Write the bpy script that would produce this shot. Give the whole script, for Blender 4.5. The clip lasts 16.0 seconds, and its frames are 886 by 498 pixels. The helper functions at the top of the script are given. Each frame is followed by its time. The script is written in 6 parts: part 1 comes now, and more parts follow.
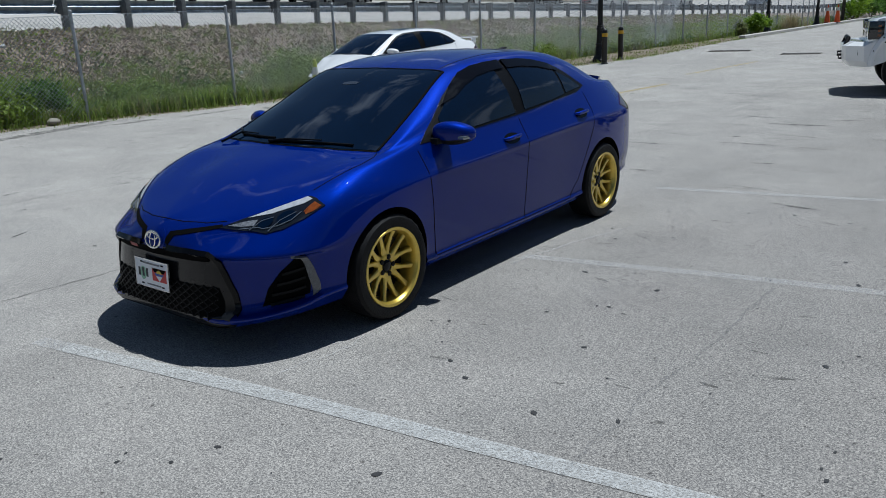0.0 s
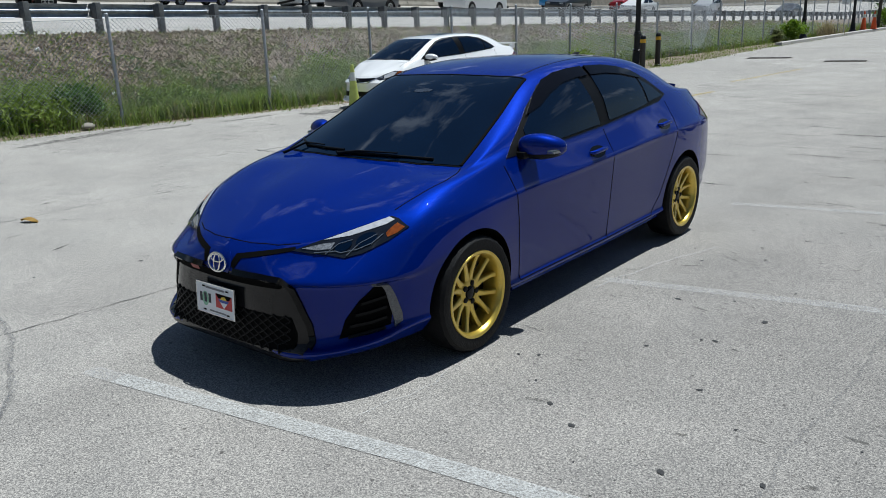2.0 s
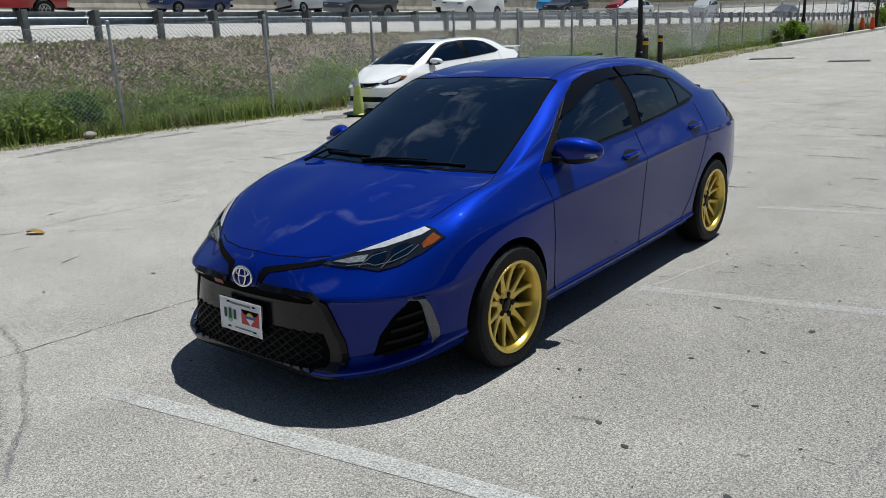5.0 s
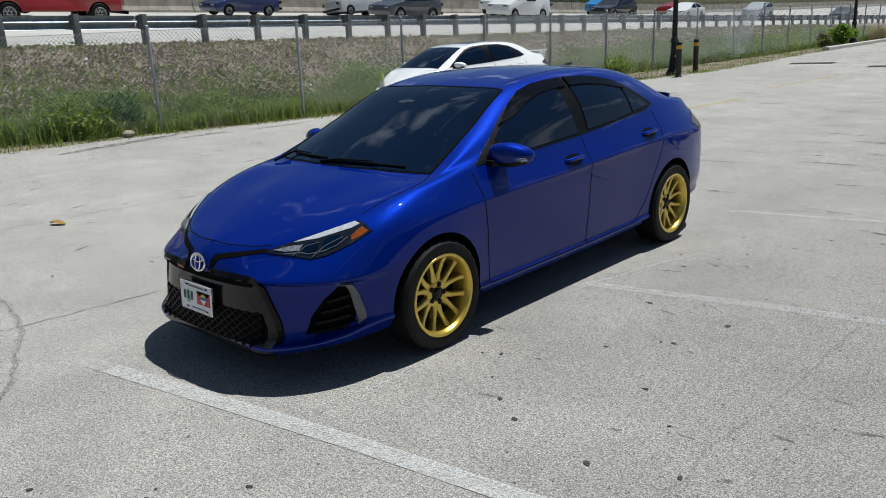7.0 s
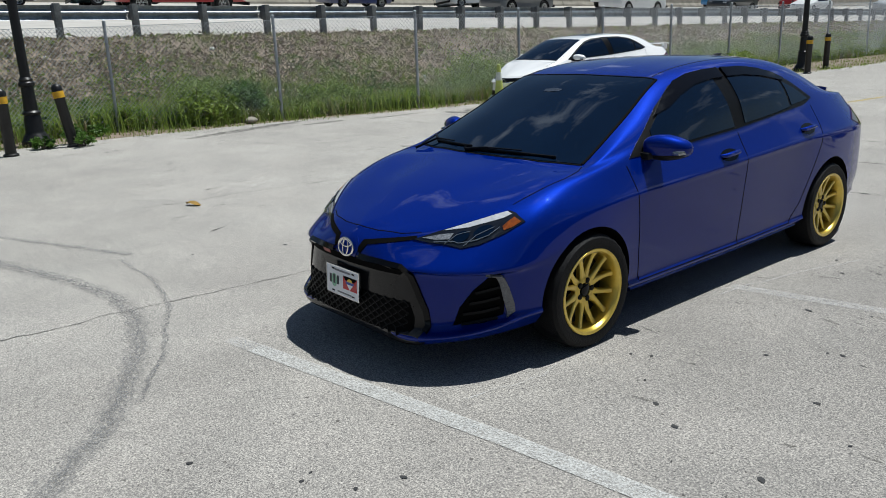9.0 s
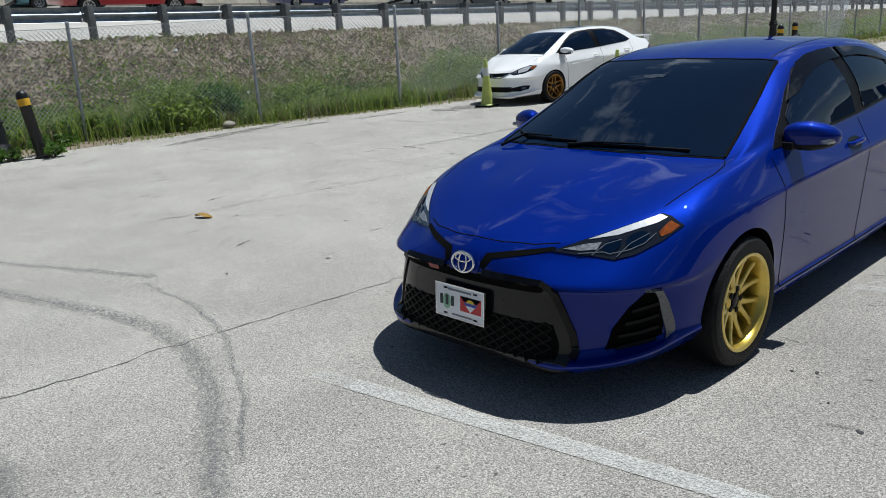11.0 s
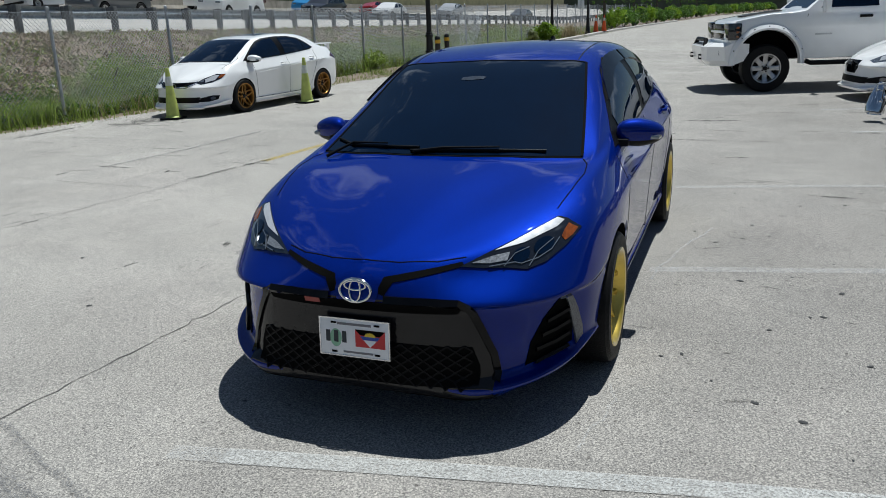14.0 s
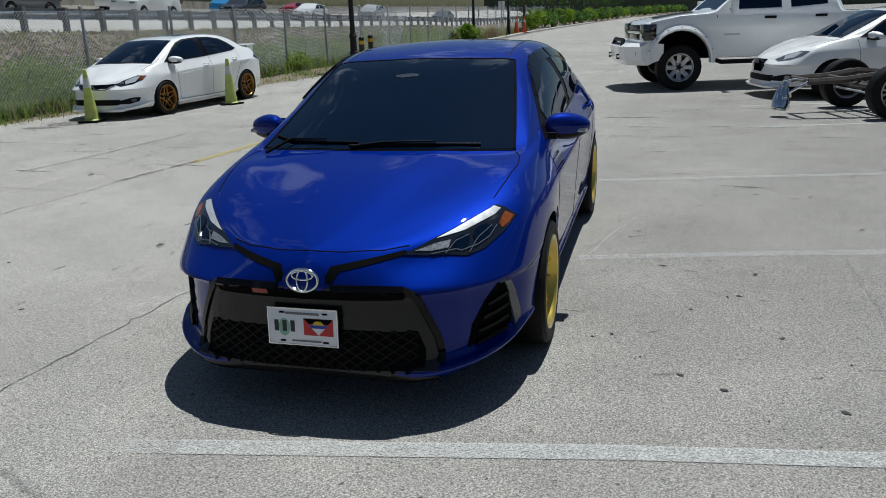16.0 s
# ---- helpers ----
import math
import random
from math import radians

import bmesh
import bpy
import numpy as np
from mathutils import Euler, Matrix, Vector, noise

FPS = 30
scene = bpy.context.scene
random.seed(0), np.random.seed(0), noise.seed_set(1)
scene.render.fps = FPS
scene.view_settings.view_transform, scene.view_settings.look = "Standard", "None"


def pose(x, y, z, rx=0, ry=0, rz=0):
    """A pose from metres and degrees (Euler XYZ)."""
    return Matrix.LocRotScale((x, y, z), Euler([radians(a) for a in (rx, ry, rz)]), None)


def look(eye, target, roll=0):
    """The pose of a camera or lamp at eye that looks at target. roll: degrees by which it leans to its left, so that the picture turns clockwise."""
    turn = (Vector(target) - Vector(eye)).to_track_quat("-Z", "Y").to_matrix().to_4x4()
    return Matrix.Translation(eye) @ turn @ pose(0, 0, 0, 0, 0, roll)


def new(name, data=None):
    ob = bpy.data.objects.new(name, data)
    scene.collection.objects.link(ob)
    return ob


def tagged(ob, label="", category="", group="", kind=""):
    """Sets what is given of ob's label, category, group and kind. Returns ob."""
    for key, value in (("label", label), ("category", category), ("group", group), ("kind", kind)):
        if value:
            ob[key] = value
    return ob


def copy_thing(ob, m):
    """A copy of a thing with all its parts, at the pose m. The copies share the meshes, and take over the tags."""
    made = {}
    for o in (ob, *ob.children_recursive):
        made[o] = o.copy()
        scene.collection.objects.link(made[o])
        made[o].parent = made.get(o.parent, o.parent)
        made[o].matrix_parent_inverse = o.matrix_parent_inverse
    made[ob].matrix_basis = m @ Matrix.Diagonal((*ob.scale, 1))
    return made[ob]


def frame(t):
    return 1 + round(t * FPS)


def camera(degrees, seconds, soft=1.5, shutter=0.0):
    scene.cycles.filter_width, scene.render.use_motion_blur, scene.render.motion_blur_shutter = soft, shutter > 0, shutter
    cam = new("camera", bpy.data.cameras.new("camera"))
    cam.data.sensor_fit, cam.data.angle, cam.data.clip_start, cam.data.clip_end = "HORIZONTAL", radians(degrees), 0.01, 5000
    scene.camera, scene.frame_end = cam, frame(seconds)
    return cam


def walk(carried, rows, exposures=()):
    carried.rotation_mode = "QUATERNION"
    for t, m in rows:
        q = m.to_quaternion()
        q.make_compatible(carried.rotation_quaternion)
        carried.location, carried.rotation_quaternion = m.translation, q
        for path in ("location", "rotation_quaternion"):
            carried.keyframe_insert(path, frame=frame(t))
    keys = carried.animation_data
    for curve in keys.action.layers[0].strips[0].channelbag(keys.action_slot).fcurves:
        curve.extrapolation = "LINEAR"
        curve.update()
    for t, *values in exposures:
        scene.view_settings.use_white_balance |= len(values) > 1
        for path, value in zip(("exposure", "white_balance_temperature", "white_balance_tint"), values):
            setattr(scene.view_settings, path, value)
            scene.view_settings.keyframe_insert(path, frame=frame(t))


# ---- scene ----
cam = camera(59.1, 16.0, 0.9)
PATH = [
    (0, (3.776, -3.215, 1.703), (2.596, -1.707, 1.129), -2.5),
    (0.5, (3.638, -3.111, 1.7), (2.445, -1.61, 1.131), -2.5),
    (1, (3.547, -3.071, 1.703), (2.337, -1.58, 1.144), -2.4),
    (1.5, (3.394, -3.072, 1.698), (2.178, -1.585, 1.141), -2.3),
    (2, (3.219, -3.089, 1.695), (1.996, -1.609, 1.136), -2.3),
    (2.5, (3.071, -3.041, 1.688), (1.841, -1.568, 1.125), -2.5),
    (3, (2.921, -2.959, 1.69), (1.686, -1.489, 1.131), -2.5),
    (3.5, (2.835, -2.985, 1.69), (1.596, -1.516, 1.137), -2.4),
    (4, (2.79, -3.064, 1.688), (1.555, -1.589, 1.14), -2.5),
    (4.5, (2.823, -3.1, 1.685), (1.599, -1.616, 1.136), -2.6),
    (5, (2.954, -3.056, 1.679), (1.734, -1.57, 1.131), -2.9),
    (5.2, (3.037, -3.022, 1.672), (1.817, -1.534, 1.127), -2.9),
    (7.3, (3.765, -2.96, 1.727), (2.415, -1.585, 1.191), -2.8),
    (7.5, (3.793, -2.95, 1.726), (2.42, -1.596, 1.192), -2.8),
    (8, (3.779, -2.954, 1.728), (2.364, -1.646, 1.189), -2.6),
    (8.5, (3.658, -2.98, 1.714), (2.204, -1.716, 1.174), -2.5),
    (9, (3.417, -3.097, 1.693), (1.932, -1.873, 1.149), -2.4),
    (9.2, (3.329, -3.14, 1.689), (1.83, -1.932, 1.145), -2.4),
    (11.3, (2.265, -3.347, 1.629), (0.918, -1.975, 1.076), -3.9),
    (11.5, (2.17, -3.339, 1.624), (0.877, -1.917, 1.069), -3.7),
    (12, (1.953, -3.377, 1.618), (0.821, -1.827, 1.058), -2.7),
    (12.5, (1.742, -3.47, 1.609), (0.783, -1.809, 1.04), -2.4),
    (13, (1.572, -3.464, 1.605), (0.756, -1.731, 1.03), -2.2),
    (13.5, (1.456, -3.458, 1.607), (0.683, -1.704, 1.035), -2.5),
    (14, (1.381, -3.547, 1.622), (0.692, -1.758, 1.052), -2.4),
    (14.5, (1.345, -3.613, 1.616), (0.751, -1.791, 1.044), -2.1),
    (15, (1.347, -3.648, 1.614), (0.791, -1.815, 1.04), -2.3),
    (15.5, (1.358, -3.676, 1.612), (0.827, -1.835, 1.039), -2.3),
    (16, (1.365, -3.706, 1.613), (0.853, -1.86, 1.039), -2.3),
]
EXPOSURES = [(0, -0.12, 5800, 5), (0.5, -0.24, 5800, 5), (1.0, -0.14, 5750, 4), (1.5, 0.0, 5850, 4), (2.5, 0.16, 6150, 5), (3.5, 0.1, 6250, 5), (5, 0.14, 6250, 5), (9, 0.17, 6250, 5), (12.5, 0.16, 6150, 5), (14.5, 0.02, 6150, 4), (16, -0.08, 6150, 4)]
walk(cam, [(t, look(eye, target, roll)) for t, eye, target, roll in PATH], EXPOSURES)

# ---- world and sun ----
SUN_AZ, SUN_EL = 13.0, 71.0
world = bpy.data.worlds.new("world")
scene.world = world
world.use_nodes = True
wn = world.node_tree
sky = wn.nodes.new("ShaderNodeTexSky")
sky.sky_type, sky.sun_disc = "NISHITA", False
sky.sun_elevation, sky.sun_rotation = radians(SUN_EL), radians(SUN_AZ)
sky.air_density, sky.dust_density = 1.0, 0.3
cloud = wn.nodes.new("ShaderNodeTexNoise")
cloud.inputs["Scale"].default_value, cloud.inputs["Detail"].default_value = 4.2, 7.0
cloud.inputs["Roughness"].default_value = 0.62
cover = wn.nodes.new("ShaderNodeValToRGB")
cover.color_ramp.elements[0].position, cover.color_ramp.elements[1].position = 0.57, 0.66
veil = wn.nodes.new("ShaderNodeMix")
veil.data_type = "RGBA"
wn.links.new(cloud.outputs[0], cover.inputs[0])
wn.links.new(cover.outputs[0], veil.inputs[0])
wn.links.new(sky.outputs[0], veil.inputs[6])
veil.inputs[7].default_value = (13.5, 15.0, 17.5, 1)
wn.links.new(veil.outputs[2], wn.nodes["Background"].inputs[0])
wn.nodes["Background"].inputs[1].default_value = 0.041
sun_lamp = bpy.data.lights.new("sun", "SUN")
sun_lamp.energy, sun_lamp.angle, sun_lamp.color = 4.6, radians(0.5), (1, 0.975, 0.94)
sun = new("sun", sun_lamp)
sun_way = Vector((math.sin(radians(SUN_AZ)) * math.cos(radians(SUN_EL)), math.cos(radians(SUN_AZ)) * math.cos(radians(SUN_EL)), math.sin(radians(SUN_EL))))
sun.matrix_world = look(sun_way * 60, (0, 0, 0))


# ---- materials ----
def mat(name, colour, rough=0.5, metal=0.0, vary=0.0, scale=8.0, bump=0.0, bump_scale=60.0, other=None, coat=0.0, spec=0.5, detail=6.0, sharp=0.0):
    """A principled material: base colour drifting to another one by noise, and a fine bump."""
    m = bpy.data.materials.new(name)
    m.use_nodes = True
    t = m.node_tree
    b = t.nodes["Principled BSDF"]
    b.inputs["Base Color"].default_value = (*colour, 1)
    b.inputs["Roughness"].default_value, b.inputs["Metallic"].default_value = rough, metal
    b.inputs["Coat Weight"].default_value, b.inputs["Coat Roughness"].default_value = coat, 0.03
    b.inputs["Specular IOR Level"].default_value = spec
    co = t.nodes.new("ShaderNodeTexCoord")
    if vary or other:
        n = t.nodes.new("ShaderNodeTexNoise")
        n.inputs["Scale"].default_value, n.inputs["Detail"].default_value = scale, detail
        n.inputs["Roughness"].default_value = 0.65
        t.links.new(co.outputs["Object"], n.inputs["Vector"])
        r = t.nodes.new("ShaderNodeValToRGB")
        lo, hi = (0.3 + sharp, 0.7 - sharp)
        r.color_ramp.elements[0].position, r.color_ramp.elements[1].position = lo, hi
        two = other or tuple(c * (1 - vary) for c in colour)
        r.color_ramp.elements[0].color, r.color_ramp.elements[1].color = (*two, 1), (*colour, 1)
        t.links.new(n.outputs[0], r.inputs[0])
        t.links.new(r.outputs[0], b.inputs["Base Color"])
    if bump:
        n2 = t.nodes.new("ShaderNodeTexNoise")
        n2.inputs["Scale"].default_value, n2.inputs["Detail"].default_value = bump_scale, 4
        t.links.new(co.outputs["Object"], n2.inputs["Vector"])
        bp = t.nodes.new("ShaderNodeBump")
        bp.inputs["Strength"].default_value, bp.inputs["Distance"].default_value = bump, 0.01
        t.links.new(n2.outputs[0], bp.inputs["Height"])
        t.links.new(bp.outputs[0], b.inputs["Normal"])
    return m


def lot_material():
    """Weathered pale asphalt: light stone chips in a grey binder, broad stains, scuffs and a rough face."""
    m = mat("pale_asphalt", (0.3, 0.29, 0.27), 0.9, spec=0.3)
    t, b = m.node_tree, m.node_tree.nodes["Principled BSDF"]
    co = t.nodes.new("ShaderNodeTexCoord")

    def noise_ramp(scale, lo, hi, a, c, detail=5.0, rough=0.6):
        n = t.nodes.new("ShaderNodeTexNoise")
        n.inputs["Scale"].default_value, n.inputs["Detail"].default_value, n.inputs["Roughness"].default_value = scale, detail, rough
        t.links.new(co.outputs["Object"], n.inputs["Vector"])
        r = t.nodes.new("ShaderNodeValToRGB")
        r.color_ramp.elements[0].position, r.color_ramp.elements[1].position = lo, hi
        r.color_ramp.elements[0].color, r.color_ramp.elements[1].color = (*a, 1), (*c, 1)
        t.links.new(n.outputs[0], r.inputs[0])
        return n, r

    def times(a, c):
        x = t.nodes.new("ShaderNodeMix")
        x.data_type, x.blend_type = "RGBA", "MULTIPLY"
        x.inputs[0].default_value = 1.0
        t.links.new(a.outputs[0] if a.bl_idname != "ShaderNodeMix" else a.outputs[2], x.inputs[6])
        t.links.new(c.outputs[0], x.inputs[7])
        return x

    broad = noise_ramp(0.22, 0.3, 0.7, (0.348, 0.337, 0.320), (0.430, 0.416, 0.395))[1]
    patchy = noise_ramp(1.6, 0.3, 0.75, (0.86, 0.86, 0.86), (1.05, 1.04, 1.03))[1]
    chip_noise, chips = noise_ramp(105.0, 0.36, 0.66, (0.58, 0.58, 0.59), (1.34, 1.33, 1.31), 3.0, 0.7)
    pits = noise_ramp(210.0, 0.28, 0.42, (0.45, 0.45, 0.46), (1.0, 1.0, 1.0), 2.0)[1]
    holes = noise_ramp(36.0, 0.28, 0.345, (0.42, 0.41, 0.41), (1.0, 1.0, 1.0), 2.0, 0.5)[1]
    streak = noise_ramp(0.7, 0.36, 0.62, (0.90, 0.895, 0.89), (1.04, 1.04, 1.035), 9.0, 0.7)[1]
    scuff = noise_ramp(7.0, 0.22, 0.36, (0.75, 0.75, 0.76), (1.0, 1.0, 1.0), 8.0, 0.75)[1]
    stones = t.nodes.new("ShaderNodeTexVoronoi")
    stones.inputs["Scale"].default_value = 185.0
    t.links.new(co.outputs["Object"], stones.inputs["Vector"])
    grey = t.nodes.new("ShaderNodeRGBToBW")
    t.links.new(stones.outputs["Color"], grey.inputs[0])
    stone = t.nodes.new("ShaderNodeValToRGB")
    stone.color_ramp.elements[0].position, stone.color_ramp.elements[1].position = 0.22, 0.8
    stone.color_ramp.elements[0].color, stone.color_ramp.elements[1].color = (0.62, 0.62, 0.63, 1), (1.36, 1.35, 1.32, 1)
    t.links.new(grey.outputs[0], stone.inputs[0])
    last = times(times(times(times(times(times(times(broad, patchy), chips), pits), scuff), stone), holes), streak)
    # the asphalt grows gradually darker from the aisle across the bays
    xyz = t.nodes.new("ShaderNodeSeparateXYZ")
    t.links.new(co.outputs["Object"], xyz.inputs[0])
    slant = t.nodes.new("ShaderNodeMath")
    slant.operation, slant.inputs[1].default_value = "MULTIPLY_ADD", -0.09
    t.links.new(xyz.outputs[1], slant.inputs[0])
    t.links.new(xyz.outputs[0], slant.inputs[2])
    band = t.nodes.new("ShaderNodeMapRange")
    band.inputs[1].default_value, band.inputs[2].default_value, band.inputs[3].default_value, band.inputs[4].default_value = -2.6, 2.4, 0.0, 1.0
    t.links.new(slant.outputs[0], band.inputs[0])
    bay_tone = t.nodes.new("ShaderNodeMix")
    bay_tone.data_type, bay_tone.blend_type = "RGBA", "MULTIPLY"
    bay_tone.inputs[7].default_value = (0.78, 0.775, 0.78, 1)
    t.links.new(band.outputs[0], bay_tone.inputs[0])
    t.links.new(last.outputs[2], bay_tone.inputs[6])
    t.links.new(bay_tone.outputs[2], b.inputs["Base Color"])
    bp = t.nodes.new("ShaderNodeBump")
    bp.inputs["Strength"].default_value, bp.inputs["Distance"].default_value = 0.5, 0.006
    t.links.new(chip_noise.outputs[0], bp.inputs["Height"])
    t.links.new(bp.outputs[0], b.inputs["Normal"])
    return m


def worn_paint(name, colour, cut_lo, cut_hi, scale=60.0):
    """Road paint worn through in flecks: where the noise is low there is no paint at all."""
    m = mat(name, colour, 0.75, vary=0.25, scale=14, bump=0.3, bump_scale=120)
    t = m.node_tree
    out, b = t.nodes["Material Output"], t.nodes["Principled BSDF"]
    co = t.nodes.new("ShaderNodeTexCoord")
    n = t.nodes.new("ShaderNodeTexNoise")
    n.inputs["Scale"].default_value, n.inputs["Detail"].default_value, n.inputs["Roughness"].default_value = scale, 8, 0.75
    t.links.new(co.outputs["Object"], n.inputs["Vector"])
    r = t.nodes.new("ShaderNodeValToRGB")
    r.color_ramp.elements[0].position, r.color_ramp.elements[1].position = cut_lo, cut_hi
    t.links.new(n.outputs[0], r.inputs[0])
    clear = t.nodes.new("ShaderNodeBsdfTransparent")
    mix = t.nodes.new("ShaderNodeMixShader")
    t.links.new(r.outputs[0], mix.inputs[0])
    t.links.new(clear.outputs[0], mix.inputs[1])
    t.links.new(b.outputs[0], mix.inputs[2])
    t.links.new(mix.outputs[0], out.inputs[0])
    return m


def flake_paint():
    """Metallic blue car paint: fine flake under a clear coat."""
    m = mat("metallic_blue_paint", (0.001, 0.014, 0.2), 0.47, 0.38, coat=1.0, spec=0.0)
    t, b = m.node_tree, m.node_tree.nodes["Principled BSDF"]
    co = t.nodes.new("ShaderNodeTexCoord")
    v = t.nodes.new("ShaderNodeTexVoronoi")
    v.inputs["Scale"].default_value = 900.0
    t.links.new(co.outputs["Object"], v.inputs["Vector"])
    r = t.nodes.new("ShaderNodeValToRGB")
    r.color_ramp.elements[0].color, r.color_ramp.elements[1].color = (0.0, 0.007, 0.12, 1), (0.0012, 0.022, 0.27, 1)
    t.links.new(v.outputs["Color"], r.inputs[0])
    t.links.new(r.outputs[0], b.inputs["Base Color"])
    b.inputs["Coat Roughness"].default_value, b.inputs["Coat IOR"].default_value = 0.012, 1.36
    return m


LOT = lot_material()
BLUE = flake_paint()
WHITE_CAR = mat("white_car_paint", (0.92, 0.92, 0.92), 0.3, coat=1.0, vary=0.05, scale=3)
TINT = mat("dark_tinted_glass", (0.0012, 0.007, 0.022), 0.02, spec=0.36, vary=0.2, scale=3)
GLOSS_BLACK = mat("gloss_black_plastic", (0.004, 0.004, 0.005), 0.08, vary=0.3, scale=10, spec=0.22)
BLACK = mat("matt_black_plastic", (0.006, 0.006, 0.007), 0.42, spec=0.14, vary=0.4, scale=14, bump=0.15, bump_scale=300)
VOID = mat("black_gap", (0.003, 0.003, 0.003), 0.9, vary=0.3, spec=0.08)
PANEL = mat("dark_grille_plastic", (0.014, 0.013, 0.014), 0.16, vary=0.3, scale=9, spec=0.36)
VISOR = mat("smoked_acrylic", (0.004, 0.004, 0.006), 0.06, vary=0.3, scale=4, spec=0.25)
CHROME = mat("chrome", (0.75, 0.76, 0.78), 0.08, 1.0, vary=0.1, scale=20)
SILVER = mat("silver_reflector", (0.82, 0.83, 0.86), 0.2, 0.4, vary=0.3, scale=40)
LAMP_DARK = mat("smoked_lamp_bowl", (0.012, 0.014, 0.02), 0.06, coat=1.0, vary=0.5, scale=30)
LENS = mat("lamp_lens", (0.30, 0.33, 0.37), 0.06, 0.6, vary=0.35, scale=70, coat=1.0)
PARK = mat("ribbed_park_lens", (0.42, 0.44, 0.48), 0.3, 0.2, vary=0.85, scale=110, coat=1.0)
FOG = mat("pebbled_fog_lens", (0.17, 0.175, 0.185), 0.3, 0.2, vary=0.5, scale=90, bump=0.6, bump_scale=120, coat=0.5)
AMBER = mat("amber_lens", (0.36, 0.085, 0.008), 0.12, coat=1.0, vary=0.7, scale=70)
RED_LENS = mat("red_lens", (0.07, 0.004, 0.005), 0.1, coat=1.0, vary=0.4, scale=40)
GOLD = mat("gold_wheel_enamel", (0.78, 0.57, 0.10), 0.3, 0.72, vary=0.25, scale=12, coat=0.6)
BRONZE = mat("bronze_wheel_enamel", (0.35, 0.17, 0.04), 0.3, 0.8, vary=0.25, scale=12)
RUBBER = mat("tyre_rubber", (0.008, 0.008, 0.009), 0.6, spec=0.2, vary=0.5, scale=20, bump=0.4, bump_scale=90)
ALLOY = mat("silver_alloy", (0.55, 0.55, 0.56), 0.3, 0.9, vary=0.3, scale=15)
STEEL = mat("galvanised_steel", (0.50, 0.53, 0.57), 0.45, 0.3, vary=0.45, scale=14, bump=0.2, bump_scale=40)
RAIL_STEEL = mat("weathered_rail_steel", (0.46, 0.52, 0.58), 0.42, 0.4, vary=0.5, scale=5, bump=0.3, bump_scale=30)
POST_WOOD = mat("grey_rail_post", (0.19, 0.20, 0.205), 0.8, vary=0.45, scale=11, bump=0.5, bump_scale=25)
LAMP_BLACK = mat("black_cast_iron", (0.012, 0.012, 0.013), 0.4, 0.2, vary=0.5, scale=9, bump=0.2, bump_scale=50)
YELLOW = mat("yellow_band", (0.75, 0.42, 0.02), 0.5, vary=0.3, scale=20)
LIME = mat("lime_cone_vinyl", (0.58, 0.66, 0.16), 0.5, vary=0.35, scale=9, bump=0.2)
COLLAR = mat("reflective_collar", (0.72, 0.75, 0.70), 0.4, vary=0.25, scale=18)
ORANGE = mat("orange_cone_vinyl", (0.75, 0.11, 0.02), 0.5, vary=0.3, scale=9)
CONCRETE = mat("road_concrete", (0.47, 0.45, 0.42), 0.9, vary=0.25, scale=0.8, bump=0.4, bump_scale=20)
BARRIER = mat("stained_barrier_concrete", (0.36, 0.33, 0.28), 0.9, vary=0.5, scale=1.2, bump=0.4, bump_scale=12)
SLAT = mat("green_fence_slat", (0.03, 0.09, 0.05), 0.6, vary=0.4, scale=3)
SCREEN = mat("pale_screen_panel", (0.30, 0.29, 0.16), 0.8, vary=0.4, scale=0.7)
SOIL = mat("dry_bank_soil", (0.29, 0.225, 0.18), 0.95, other=(0.09, 0.075, 0.05), scale=4.5, bump=1.0, bump_scale=9, detail=10)


def leaf_mat(name, colour, other, scale):
    """Thin leaf: part of the light comes through."""
    m = mat(name, colour, 0.55, other=other, scale=scale)
    t = m.node_tree
    b, out = t.nodes["Principled BSDF"], t.nodes["Material Output"]
    ramp = [n for n in t.nodes if n.bl_idname == "ShaderNodeValToRGB"][0]
    thin = t.nodes.new("ShaderNodeBsdfTranslucent")
    t.links.new(ramp.outputs[0], thin.inputs[0])
    mix = t.nodes.new("ShaderNodeMixShader")
    mix.inputs[0].default_value = 0.45
    t.links.new(b.outputs[0], mix.inputs[1])
    t.links.new(thin.outputs[0], mix.inputs[2])
    t.links.new(mix.outputs[0], out.inputs[0])
    return m


GRASS = leaf_mat("green_grass", (0.31, 0.41, 0.085), (0.15, 0.22, 0.04), 1.4)
DRY_GRASS = leaf_mat("dry_grass", (0.42, 0.35, 0.22), (0.24, 0.21, 0.10), 2.0)
LITTER = leaf_mat("dead_plant_litter", (0.36, 0.295, 0.235), (0.15, 0.115, 0.085), 5.0)
OLIVE = leaf_mat("olive_weed", (0.24, 0.26, 0.10), (0.14, 0.17, 0.06), 2.5)
LEAF = leaf_mat("weed_leaf", (0.12, 0.23, 0.035), (0.055, 0.12, 0.018), 6)
BRIGHT_LEAF = leaf_mat("yellow_green_leaf", (0.26, 0.38, 0.03), (0.10, 0.20, 0.015), 3)
BARK = mat("grey_bark", (0.13, 0.11, 0.09), 0.9, vary=0.5, scale=6, bump=0.6, bump_scale=18)
LINE_WHITE = worn_paint("worn_white_line", (0.57, 0.57, 0.555), 0.345, 0.60, 110.0)
LINE_FAINT = worn_paint("faded_white_line", (0.70, 0.70, 0.69), 0.44, 0.74, 130.0)
LINE_YELLOW = worn_paint("worn_yellow_line", (0.55, 0.42, 0.10), 0.44, 0.56)
SCUFF = worn_paint("tyre_scuff", (0.22, 0.22, 0.225), 0.43, 2.1, 70.0)
TAR = mat("tar_spot", (0.035, 0.035, 0.037), 0.75, vary=0.4, scale=30, bump=0.5)
